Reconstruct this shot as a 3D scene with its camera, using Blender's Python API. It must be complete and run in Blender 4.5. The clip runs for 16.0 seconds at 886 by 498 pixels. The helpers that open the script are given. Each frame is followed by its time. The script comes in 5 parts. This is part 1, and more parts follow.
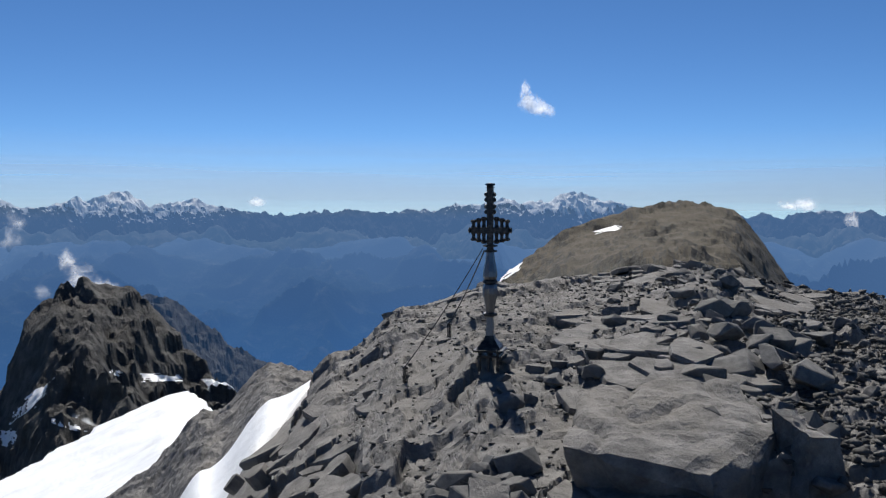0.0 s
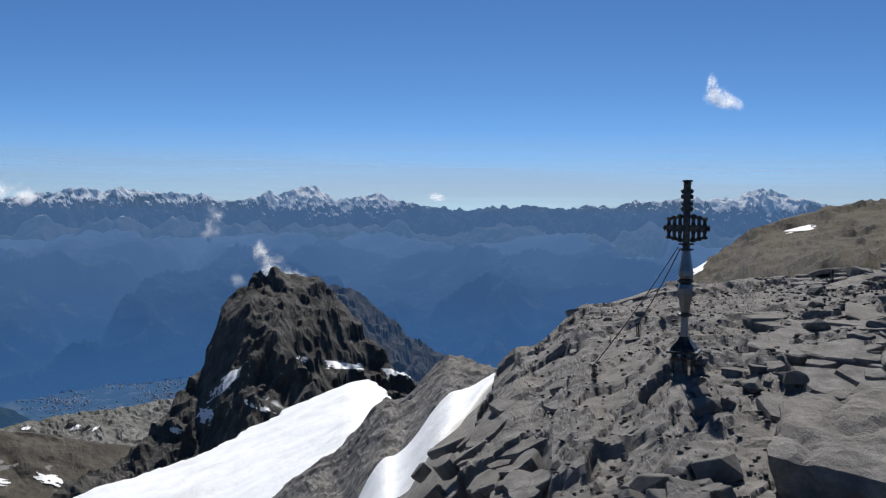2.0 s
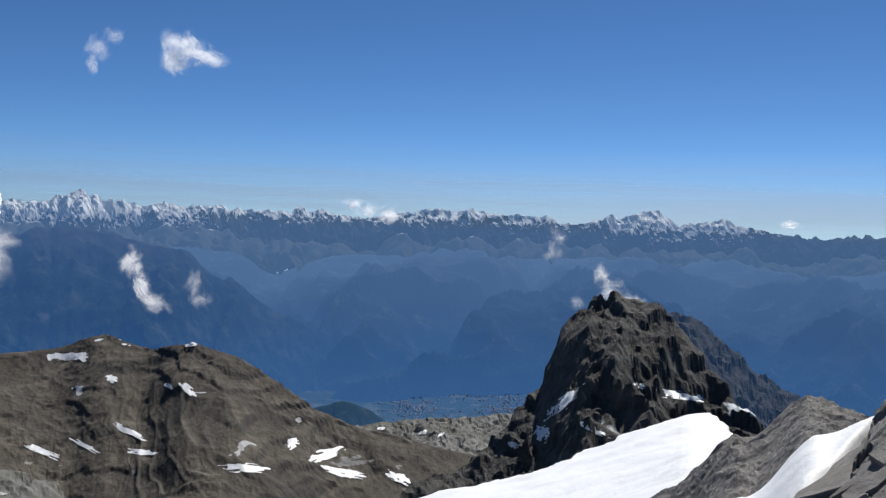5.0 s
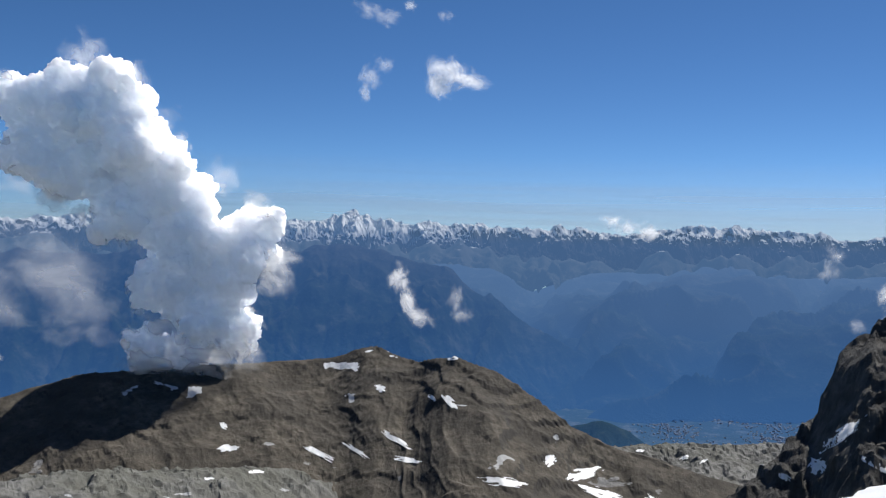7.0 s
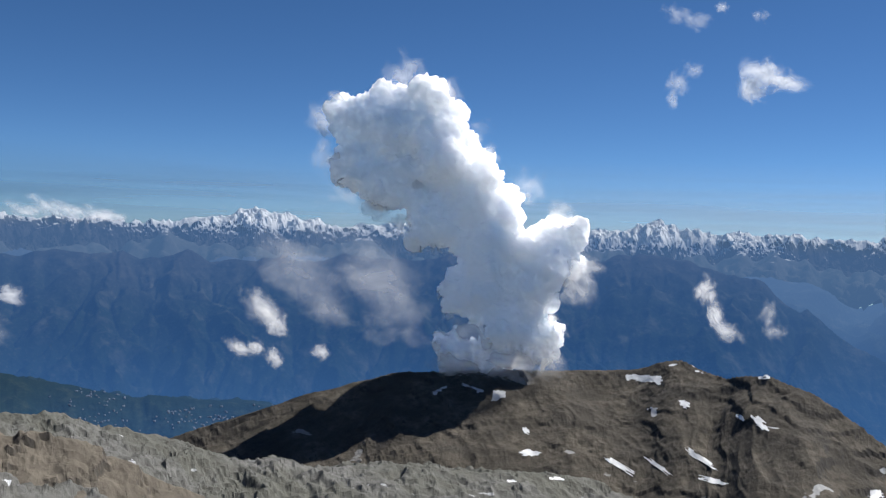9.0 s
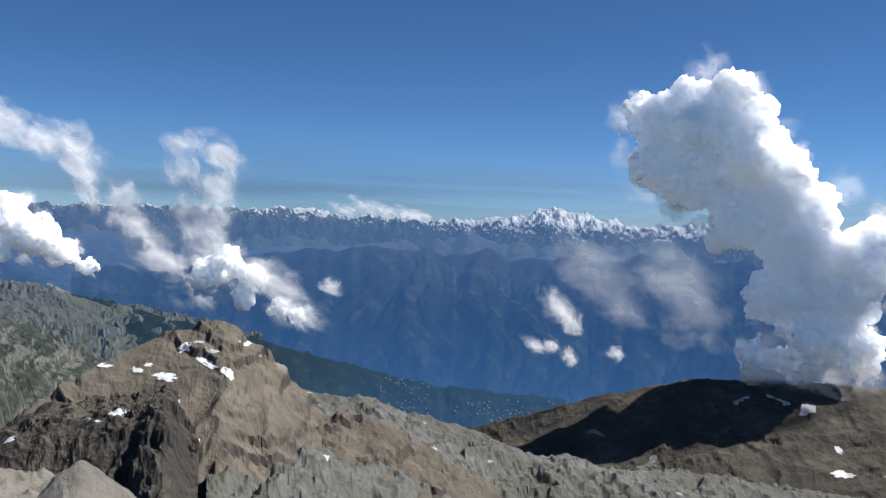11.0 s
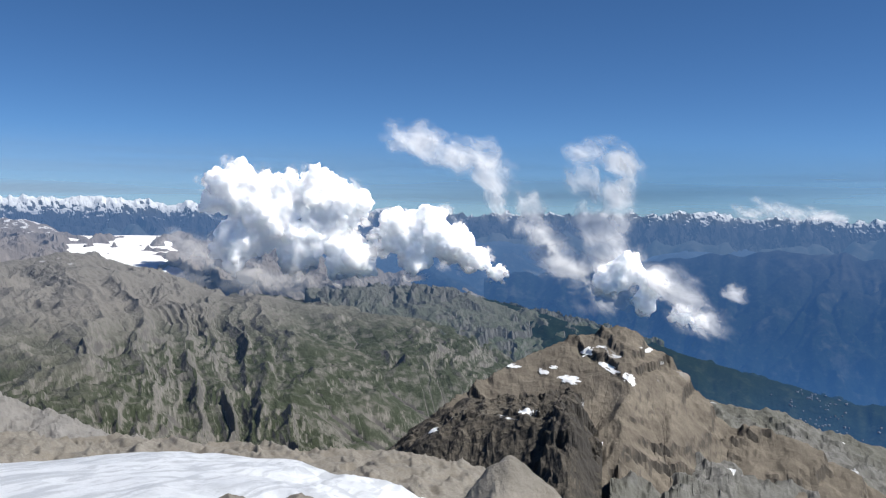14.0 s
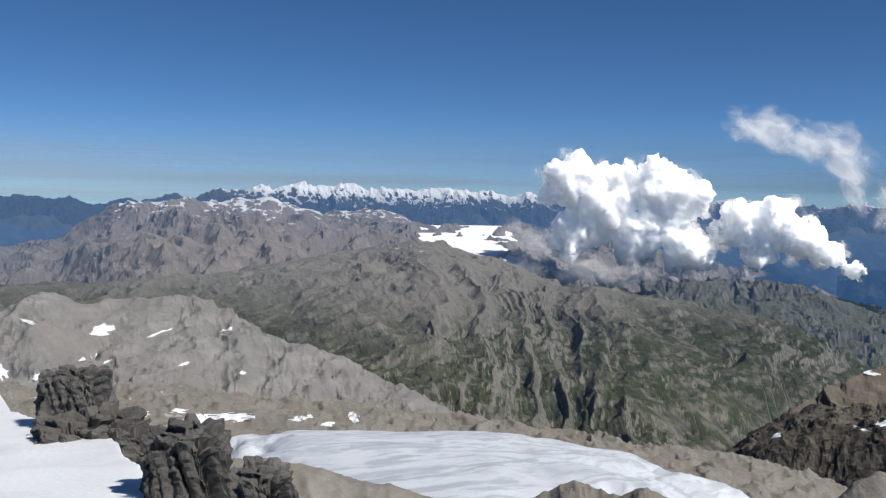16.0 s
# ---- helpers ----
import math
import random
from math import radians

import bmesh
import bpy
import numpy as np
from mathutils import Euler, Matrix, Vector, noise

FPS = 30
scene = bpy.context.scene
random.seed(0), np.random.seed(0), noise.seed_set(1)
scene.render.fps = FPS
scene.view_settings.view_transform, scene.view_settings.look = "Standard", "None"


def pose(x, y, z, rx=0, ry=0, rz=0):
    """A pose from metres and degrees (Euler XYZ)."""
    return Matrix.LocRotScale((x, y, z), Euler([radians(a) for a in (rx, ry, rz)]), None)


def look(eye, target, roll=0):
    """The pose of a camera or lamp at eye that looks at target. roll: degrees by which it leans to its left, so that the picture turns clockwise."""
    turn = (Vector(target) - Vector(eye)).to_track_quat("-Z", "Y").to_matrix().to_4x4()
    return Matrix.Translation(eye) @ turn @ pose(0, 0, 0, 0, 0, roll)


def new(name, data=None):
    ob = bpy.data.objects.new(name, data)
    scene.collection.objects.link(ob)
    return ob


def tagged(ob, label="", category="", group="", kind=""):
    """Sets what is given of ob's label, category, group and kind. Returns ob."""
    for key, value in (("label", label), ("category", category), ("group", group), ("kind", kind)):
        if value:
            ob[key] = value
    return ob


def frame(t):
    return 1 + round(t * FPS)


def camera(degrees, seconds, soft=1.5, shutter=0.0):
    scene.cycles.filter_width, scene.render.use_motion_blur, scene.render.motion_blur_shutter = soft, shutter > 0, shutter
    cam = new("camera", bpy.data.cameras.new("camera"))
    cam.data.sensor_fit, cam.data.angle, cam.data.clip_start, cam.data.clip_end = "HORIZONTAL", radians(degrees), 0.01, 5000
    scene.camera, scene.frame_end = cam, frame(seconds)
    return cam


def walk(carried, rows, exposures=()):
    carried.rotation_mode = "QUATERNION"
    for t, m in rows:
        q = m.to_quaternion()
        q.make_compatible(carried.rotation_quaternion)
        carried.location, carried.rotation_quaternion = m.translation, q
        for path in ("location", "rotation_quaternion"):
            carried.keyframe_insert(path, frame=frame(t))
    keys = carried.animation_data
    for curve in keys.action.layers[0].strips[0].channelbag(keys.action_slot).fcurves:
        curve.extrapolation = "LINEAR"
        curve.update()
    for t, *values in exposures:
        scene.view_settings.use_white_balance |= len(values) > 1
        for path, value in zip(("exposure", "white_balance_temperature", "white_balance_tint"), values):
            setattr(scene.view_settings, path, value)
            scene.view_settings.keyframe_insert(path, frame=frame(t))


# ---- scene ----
# The camera turns on the spot, at arm's length round an upright axis, on a summit.
EYE, ARM = 1.7, 1.0
cam = camera(51.0, 16.0, soft=1.25)
ROWS = [
    (0.0, 0.01, -2.43, 0.05),
    (0.5, 2.42, -2.55, -0.11),
    (1.0, 4.74, -2.54, -0.14),
    (1.5, 7.61, -2.50, -0.20),
    (2.0, 10.94, -2.73, -0.49),
    (2.5, 13.81, -2.74, -0.68),
    (3.0, 17.40, -2.52, -0.53),
    (3.5, 20.46, -2.33, -0.66),
    (4.0, 24.12, -2.03, -0.95),
    (6.5, 43.65, -1.27, -2.05),
    (7.0, 47.60, -1.05, -1.61),
    (7.5, 51.14, -1.20, -1.32),
    (8.0, 56.67, -0.87, -1.08),
    (8.5, 61.80, -0.70, -1.67),
    (9.0, 66.16, -1.06, -2.09),
    (9.5, 71.48, -1.25, -2.70),
    (10.0, 76.32, -1.53, -3.20),
    (12.5, 95.99, -1.67, -0.63),
    (13.0, 100.29, -1.83, -0.60),
    (13.5, 103.81, -2.15, -1.01),
    (14.0, 108.61, -2.22, -1.14),
    (14.5, 114.29, -2.39, -1.64),
    (15.0, 119.67, -2.40, -1.45),
    (15.5, 124.75, -2.37, -1.59),
    (16.0, 129.15, -3.17, -1.21),
]
walk(cam, [(t, pose(-ARM * math.sin(radians(yaw)), ARM * math.cos(radians(yaw)), EYE, 90 + pitch, roll, yaw)) for t, yaw, pitch, roll in ROWS],
     exposures=[(0.0, 0.32), (1.5, 0.24), (4.0, 0.18), (8.0, 0.26), (10.0, 0.22), (12.5, 0.54), (13.5, 0.42), (14.5, 0.26), (16.0, 0.06)])

# ---- sky and sun ----
SUN_YAW, SUN_UP = 5.0, 50.0
world = bpy.data.worlds.new("world")
scene.world = world
world.use_nodes = True
wn = world.node_tree.nodes
sky = wn.new("ShaderNodeTexSky")
sky.sky_type, sky.sun_disc = "NISHITA", False
sky.sun_elevation, sky.sun_rotation = radians(SUN_UP), radians(-SUN_YAW)
sky.altitude, sky.air_density, sky.dust_density, sky.ozone_density = 2500, 0.6, 0.35, 2.5
wn["Background"].inputs["Strength"].default_value = 0.07
tint = wn.new("ShaderNodeMix")
tint.data_type, tint.blend_type = "RGBA", "MULTIPLY"
tint.inputs[0].default_value, tint.inputs[7].default_value = 1.0, (0.74, 0.93, 1.09, 1.0)
world.node_tree.links.new(sky.outputs[0], tint.inputs[6])
rich = wn.new("ShaderNodeHueSaturation")
rich.inputs["Saturation"].default_value, rich.inputs["Value"].default_value = 1.07, 1.06
world.node_tree.links.new(tint.outputs[2], rich.inputs["Color"])
world.node_tree.links.new(rich.outputs[0], wn["Background"].inputs["Color"])
sun = new("sun", bpy.data.lights.new("sun", "SUN"))
sun.data.energy, sun.data.angle, sun.data.color = 5.0, radians(0.5), (1.0, 0.96, 0.9)
sdir = Vector((-math.sin(radians(SUN_YAW)) * math.cos(radians(SUN_UP)), math.cos(radians(SUN_YAW)) * math.cos(radians(SUN_UP)), math.sin(radians(SUN_UP))))
sun.matrix_world = look(sdir * 100, (0, 0, 0))


# ---- materials ----
class Mat:
    """A node material with short words for its nodes."""

    def __init__(self, name):
        self.m = bpy.data.materials.new(name)
        self.m.use_nodes = True
        self.t = self.m.node_tree
        self.t.nodes.clear()
        self.out = self.t.nodes.new("ShaderNodeOutputMaterial")
        self.pos = self.t.nodes.new("ShaderNodeNewGeometry")

    def put(self, sock, value):
        if isinstance(value, bpy.types.NodeSocket):
            self.t.links.new(value, sock)
        elif value is not None:
            sock.default_value = (*value, 1.0) if isinstance(value, tuple) and len(value) == 3 and sock.type == "RGBA" else value

    def node(self, kind, **inputs):
        n = self.t.nodes.new(kind)
        for key, value in inputs.items():
            self.put(n.inputs[key], value)
        return n

    def noise(self, scale, detail=6.0, rough=0.55, vec=None, dist=0.0):
        return self.node("ShaderNodeTexNoise", Vector=vec or self.pos.outputs["Position"], Scale=scale, Detail=detail, Roughness=rough, Distortion=dist).outputs["Fac"]

    def voronoi(self, scale, feature="F1", vec=None):
        n = self.node("ShaderNodeTexVoronoi", Vector=vec or self.pos.outputs["Position"], Scale=scale)
        n.feature = feature
        return n.outputs[0]

    def ramp(self, value, lo, hi, a=0.0, b=1.0):
        n = self.node("ShaderNodeMapRange")
        n.interpolation_type = "SMOOTHSTEP"
        for i, v in enumerate((value, lo, hi, a, b)):
            self.put(n.inputs[i], v)
        return n.outputs[0]

    def math(self, op, a, b=0.0):
        n = self.t.nodes.new("ShaderNodeMath")
        n.operation = op
        self.put(n.inputs[0], a), self.put(n.inputs[1], b)
        return n.outputs[0]

    def mix(self, f, a, b):
        n = self.t.nodes.new("ShaderNodeMix")
        n.data_type = "RGBA"
        self.put(n.inputs[0], f), self.put(n.inputs[6], a), self.put(n.inputs[7], b)
        return n.outputs[2]

    def scaled(self, x, y, z):
        n = self.node("ShaderNodeVectorMath", **{})
        n.operation = "MULTIPLY"
        self.put(n.inputs[0], self.pos.outputs["Position"])
        n.inputs[1].default_value = (x, y, z)
        return n.outputs[0]

    def axis(self, which, source="Position"):
        n = self.node("ShaderNodeSeparateXYZ", Vector=self.pos.outputs[source])
        return n.outputs[which]

    def attr(self, name):
        n = self.t.nodes.new("ShaderNodeAttribute")
        n.attribute_name = name
        return n.outputs["Fac"]

    def away(self):
        n = self.t.nodes.new("ShaderNodeVectorMath")
        n.operation = "LENGTH"
        self.put(n.inputs[0], self.pos.outputs["Position"])
        return n.outputs["Value"]

    def bump(self, height, distance, strength=0.6):
        return self.node("ShaderNodeBump", Height=height, Distance=distance, Strength=strength).outputs[0]

    def surface(self, colour, rough=0.9, normal=None, metallic=0.0, spec=0.25):
        n = self.node("ShaderNodeBsdfPrincipled", **{"Base Color": colour, "Roughness": rough, "Metallic": metallic, "Specular IOR Level": spec})
        if normal is not None:
            self.put(n.inputs["Normal"], normal)
        return n.outputs[0]

    def blend(self, f, a, b):
        n = self.t.nodes.new("ShaderNodeMixShader")
        self.put(n.inputs[0], f), self.put(n.inputs[1], a), self.put(n.inputs[2], b)
        return n.outputs[0]

    def end(self, shader):
        self.t.links.new(shader, self.out.inputs["Surface"])
        return self.m


def rock_material(name, dark, light, stain, size, relief, patchy=0.5, snow=None, grass=None, strata=0.0, cliff=None, joints=0.0, streaks=None, haze=None, gully=None):
    """Rock with grain, stains, strata, and where asked for snow patches, grass or haze painted on as blue glow. size:
    metres of the large variation.
    """
    k = Mat(name)
    dark, light, stain = (tuple(0.7 * c for c in tint) for tint in (dark, light, stain))
    big = k.noise(1 / size, 5, 0.6)
    mid = k.noise(7 / size, 8, 0.65)
    fine = k.noise(45 / size, 6, 0.7)
    col = k.mix(k.ramp(mid, 0.3, 0.7), dark, light)
    col = k.mix(k.math("MULTIPLY", k.ramp(big, 0.42, 0.62), patchy), col, stain)
    col = k.mix(k.math("MULTIPLY", k.ramp(fine, 0.35, 0.7), 0.55), col, k.mix(0.5, light, dark))
    grit = k.noise(150 / size, 4, 0.7)
    col = k.mix(k.math("MULTIPLY", k.ramp(grit, 0.5, 0.68), 0.4), col, dark)
    height = k.math("ADD", mid, k.math("MULTIPLY", fine, 0.35))
    lines = None
    if streaks:
        # gullies and ribs that run slantwise down the slope
        d, slant, width, length = streaks
        r = k.away()
        v = k.node("ShaderNodeCombineXYZ", X=k.math("DIVIDE", k.math("SUBTRACT", k.math("MULTIPLY", k.math("ARCTAN2", k.math("MULTIPLY", k.axis(0), -1.0), k.axis(1)), d), k.math("MULTIPLY", r, slant)), width), Y=k.math("DIVIDE", r, length), Z=k.math("DIVIDE", k.axis(2), length))
        lines = k.noise(1.0, 7, 0.62, vec=v.outputs[0], dist=0.7)
        col = k.mix(k.math("MULTIPLY", k.ramp(lines, 0.46, 0.62), 0.7), col, k.mix(0.35, dark, light))
        col = k.mix(k.math("MULTIPLY", k.ramp(lines, 0.44, 0.3), 0.75), col, dark)
        height = k.math("ADD", height, k.math("MULTIPLY", lines, 1.2))
    if strata:
        bands = k.noise(1.0, 4, 0.6, vec=k.scaled(1.2 / size, 1.2 / size, strata))
        col = k.mix(k.math("MULTIPLY", k.ramp(bands, 0.4, 0.65), 0.55), col, dark)
        height = k.math("ADD", height, k.math("MULTIPLY", bands, 0.8))
    if joints:
        bent = k.node("ShaderNodeVectorMath", **{})
        bent.operation = "ADD"
        k.put(bent.inputs[0], k.scaled(joints, joints * 1.5, joints * 2.2))
        k.put(bent.inputs[1], k.node("ShaderNodeTexNoise", Vector=k.pos.outputs["Position"], Scale=joints * 1.3, Detail=4.0).outputs["Color"])
        line = k.ramp(k.voronoi(1.0, "DISTANCE_TO_EDGE", bent.outputs[0]), 0.0, 0.045)
        line = k.math("MAXIMUM", line, k.ramp(big, 0.46, 0.58))
        pits = k.noise(9.0 / size * 3, 7, 0.7)
        col = k.mix(line, k.mix(0.22, col, (0.02, 0.02, 0.02)), col)
        col = k.mix(k.math("MULTIPLY", k.ramp(pits, 0.52, 0.7), 0.5), col, dark)
        height = k.math("ADD", height, k.math("ADD", k.math("MULTIPLY", line, 0.8), k.math("MULTIPLY", pits, 0.7)))
    up = k.axis(2, "Normal")
    if gully:
        # debris and turf gather in the runnels, the ribs between stay bare
        tint, amount, bare = gully
        run = k.math("ADD", k.attr("flow"), k.math("MULTIPLY", k.math("SUBTRACT", fine, 0.5), 0.25))
        col = k.mix(k.math("MULTIPLY", k.ramp(run, 0.16, 0.02), amount * 0.7), col, bare)
        col = k.mix(k.math("MULTIPLY", k.ramp(run, 0.14, 0.42), amount), col, tint)
    if cliff:
        bare, lo, hi = cliff
        col = k.mix(k.math("MULTIPLY", k.ramp(k.math("ADD", up, k.math("MULTIPLY", k.noise(9 / size, 5), 0.3)), hi, lo), 0.85), col, k.mix(k.ramp(mid, 0.35, 0.65), bare, k.mix(0.5, bare, dark)))
    if grass:
        tint, lo, hi, z0, z1 = grass
        g = k.math("MULTIPLY", k.ramp(k.math("ADD", up, k.math("MULTIPLY", lines if lines else k.noise(3 / size, 5), 0.5)), lo, hi), k.ramp(k.math("ADD", k.axis(2), k.math("MULTIPLY", big, 60)), z1, z0))
        col = k.mix(k.math("MULTIPLY", g, k.ramp(k.noise(14 / size, 5, 0.6), 0.3, 0.55, 0.35, 1.0)), col, tint)
    rough = 0.92
    if snow:
        lo, hi, z0, z1, scale = snow
        s = k.math("MULTIPLY", k.ramp(k.noise(1.0, 4, 0.5, vec=k.scaled(scale, scale, scale * 2.5), dist=0.6), lo, hi), k.ramp(k.math("ADD", k.axis(2), k.math("MULTIPLY", big, 20)), z0, z1))
        s = k.math("MULTIPLY", s, k.ramp(up, 0.35, 0.6))
        col = k.mix(s, col, (0.82, 0.85, 0.88))
    base = k.surface(col, rough, k.bump(height, relief))
    # Distance haze is painted onto the rock as blue emission.
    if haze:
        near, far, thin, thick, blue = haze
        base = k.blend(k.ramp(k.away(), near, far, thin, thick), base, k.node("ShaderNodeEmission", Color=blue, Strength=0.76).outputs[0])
    return k.end(base)


def distant_material(name, ground, woods, bright, snow_lo, near, far, thin, thick, haze_glow_near, haze_glow_far, size=420, scree=0.5, snowy=True, sink=(-230, -460, 0.12, (0.046, 0.135, 0.335)), spots=130):
    """Far land kilometres off: woods below, rock above, snow on the tops, and blue haze painted over it as emission."""
    k = Mat(name)
    big, mid, fine = k.noise(1 / size, 6, 0.6), k.noise(6 / size, 7, 0.65), k.noise(40 / size, 6, 0.65)
    z, up = k.axis(2), k.axis(2, "Normal")
    col = k.mix(k.ramp(k.math("ADD", z, k.math("MULTIPLY", big, 260)), -90, 110), woods, ground)
    col = k.mix(k.math("MULTIPLY", k.ramp(mid, 0.5, 0.68), scree), col, bright)
    col = k.mix(k.math("MULTIPLY", k.ramp(fine, 0.5, 0.7), 0.18), col, bright)
    if snowy:
        s = k.ramp(k.math("ADD", k.math("ADD", z, k.math("MULTIPLY", k.noise(9 / size, 6, 0.62), spots)), k.math("ADD", k.math("MULTIPLY", up, 150), k.math("MULTIPLY", k.attr("snow"), 100))), snow_lo, snow_lo + 14)
        col = k.mix(s, col, (0.86, 0.88, 0.9))
    base = k.surface(col, 0.95, k.bump(k.math("ADD", mid, k.math("MULTIPLY", fine, 0.15)), size * 0.03, 0.7), spec=0.0)
    # Painted haze: emission mixed in by distance from the origin and by height.
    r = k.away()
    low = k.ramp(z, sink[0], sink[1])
    haze_glow = k.node("ShaderNodeEmission", Color=k.mix(low, k.mix(k.ramp(r, near, far), haze_glow_near, haze_glow_far), sink[3]), Strength=0.76).outputs[0]
    return k.end(k.blend(k.math("ADD", k.ramp(r, near, far, thin, thick), k.math("MULTIPLY", low, sink[2])), base, haze_glow))


SLAB = rock_material("limestone_slab", (0.12, 0.116, 0.111), (0.36, 0.347, 0.33), (0.25, 0.232, 0.205), 2.0, 0.14, 0.6)
STONE = rock_material("loose_limestone", (0.107, 0.107, 0.107), (0.261, 0.256, 0.247), (0.180, 0.163, 0.135), 0.8, 0.02, 0.5)
SCREE = rock_material("scree", (0.065, 0.063, 0.061), (0.173, 0.169, 0.162), (0.108, 0.101, 0.090), 2.0, 0.08, 0.5)
DOME = rock_material("brown_scree", (0.068, 0.060, 0.044), (0.140, 0.122, 0.091), (0.094, 0.075, 0.047), 16.0, 0.9, 0.7, cliff=((0.045, 0.045, 0.043), 0.9, 1.06))
DARK = rock_material("dark_rock", (0.05, 0.049, 0.048), (0.17, 0.167, 0.158), (0.1, 0.094, 0.085), 45.0, 4.5, 0.6, snow=(0.66, 0.69, -95, -60, 0.02), strata=0.09)
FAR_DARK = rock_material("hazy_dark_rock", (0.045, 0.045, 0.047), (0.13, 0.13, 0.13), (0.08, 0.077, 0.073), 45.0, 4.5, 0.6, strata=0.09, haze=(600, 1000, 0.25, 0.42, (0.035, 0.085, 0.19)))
BROWN = rock_material("brown_slope", (0.07, 0.062, 0.05), (0.22, 0.195, 0.157), (0.066, 0.061, 0.055), 80.0, 3.5, 0.85, snow=(0.645, 0.66, -330, -120, 0.014), strata=0.035, cliff=((0.042, 0.04, 0.038), 0.84, 0.98))
KARST = rock_material("karst_limestone", (0.127, 0.127, 0.117), (0.291, 0.291, 0.279), (0.107, 0.111, 0.076), 110.0, 4.0, 0.55, snow=(0.68, 0.70, -400, -100, 0.02))
TAN = rock_material("tan_shale", (0.16, 0.139, 0.112), (0.33, 0.29, 0.235), (0.115, 0.104, 0.09), 120.0, 3.0, 0.5, snow=(0.62, 0.645, -130, -95, 0.02), grass=((0.072, 0.083, 0.032), 1.05, 1.2, -260, -170), strata=0.03, cliff=((0.04, 0.038, 0.036), 0.58, 0.76))
GREY = rock_material("grey_karst_ridge", (0.15, 0.147, 0.142), (0.40, 0.39, 0.375), (0.23, 0.2, 0.165), 90.0, 4.0, 0.6, snow=(0.68, 0.70, -260, -60, 0.02), grass=((0.079, 0.090, 0.043), 1.0, 1.2, -170, -130), strata=0.12, gully=((0.19, 0.175, 0.15), 0.5, (0.30, 0.295, 0.285)))
PALE = rock_material("pale_limestone", (0.202, 0.189, 0.165), (0.371, 0.349, 0.309), (0.242, 0.208, 0.162), 9.0, 0.3, 0.5, snow=(0.68, 0.70, -90, -20, 0.06))
TOWER = rock_material("dark_cliff", (0.07, 0.068, 0.065), (0.25, 0.24, 0.225), (0.16, 0.146, 0.125), 14.0, 0.8, 0.6, strata=0.25)
# These two carry painted haze: blue emission blended into the rock.
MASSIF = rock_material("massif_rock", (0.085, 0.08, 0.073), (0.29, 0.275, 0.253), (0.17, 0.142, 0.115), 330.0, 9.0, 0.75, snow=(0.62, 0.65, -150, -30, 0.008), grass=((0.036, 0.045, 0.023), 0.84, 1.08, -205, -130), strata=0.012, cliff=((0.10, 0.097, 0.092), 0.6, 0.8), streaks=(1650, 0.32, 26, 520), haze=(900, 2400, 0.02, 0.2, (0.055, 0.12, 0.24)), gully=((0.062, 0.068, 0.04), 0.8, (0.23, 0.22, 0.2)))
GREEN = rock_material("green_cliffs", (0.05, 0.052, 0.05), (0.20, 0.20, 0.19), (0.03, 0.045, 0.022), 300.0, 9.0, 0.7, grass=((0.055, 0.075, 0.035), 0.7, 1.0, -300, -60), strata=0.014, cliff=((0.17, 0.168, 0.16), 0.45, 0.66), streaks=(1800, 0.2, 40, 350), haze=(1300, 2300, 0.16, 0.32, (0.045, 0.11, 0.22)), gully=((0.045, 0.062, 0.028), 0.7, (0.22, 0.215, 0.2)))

# Far materials, each with its blue distance haze painted in as glow.
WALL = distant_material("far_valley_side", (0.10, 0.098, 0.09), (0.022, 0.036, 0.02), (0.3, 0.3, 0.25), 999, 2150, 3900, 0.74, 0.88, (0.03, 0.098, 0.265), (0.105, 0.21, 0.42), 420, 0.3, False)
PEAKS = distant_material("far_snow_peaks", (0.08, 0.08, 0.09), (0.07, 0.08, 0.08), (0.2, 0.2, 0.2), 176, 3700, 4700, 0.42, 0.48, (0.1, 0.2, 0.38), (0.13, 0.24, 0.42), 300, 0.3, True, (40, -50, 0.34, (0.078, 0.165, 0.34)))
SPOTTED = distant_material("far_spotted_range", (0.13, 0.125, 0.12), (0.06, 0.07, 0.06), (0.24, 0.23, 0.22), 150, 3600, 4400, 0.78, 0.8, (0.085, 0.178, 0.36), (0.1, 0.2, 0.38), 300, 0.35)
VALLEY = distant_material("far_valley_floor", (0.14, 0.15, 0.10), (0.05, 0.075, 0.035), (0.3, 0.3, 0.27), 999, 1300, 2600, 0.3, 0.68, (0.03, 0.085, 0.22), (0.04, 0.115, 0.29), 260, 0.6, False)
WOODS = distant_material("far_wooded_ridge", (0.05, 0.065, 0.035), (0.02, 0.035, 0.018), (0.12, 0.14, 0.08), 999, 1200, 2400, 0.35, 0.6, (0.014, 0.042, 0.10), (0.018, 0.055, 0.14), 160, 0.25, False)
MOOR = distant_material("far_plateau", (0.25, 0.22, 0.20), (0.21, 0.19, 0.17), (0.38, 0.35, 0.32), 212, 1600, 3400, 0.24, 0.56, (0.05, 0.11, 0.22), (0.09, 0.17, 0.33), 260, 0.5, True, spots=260)


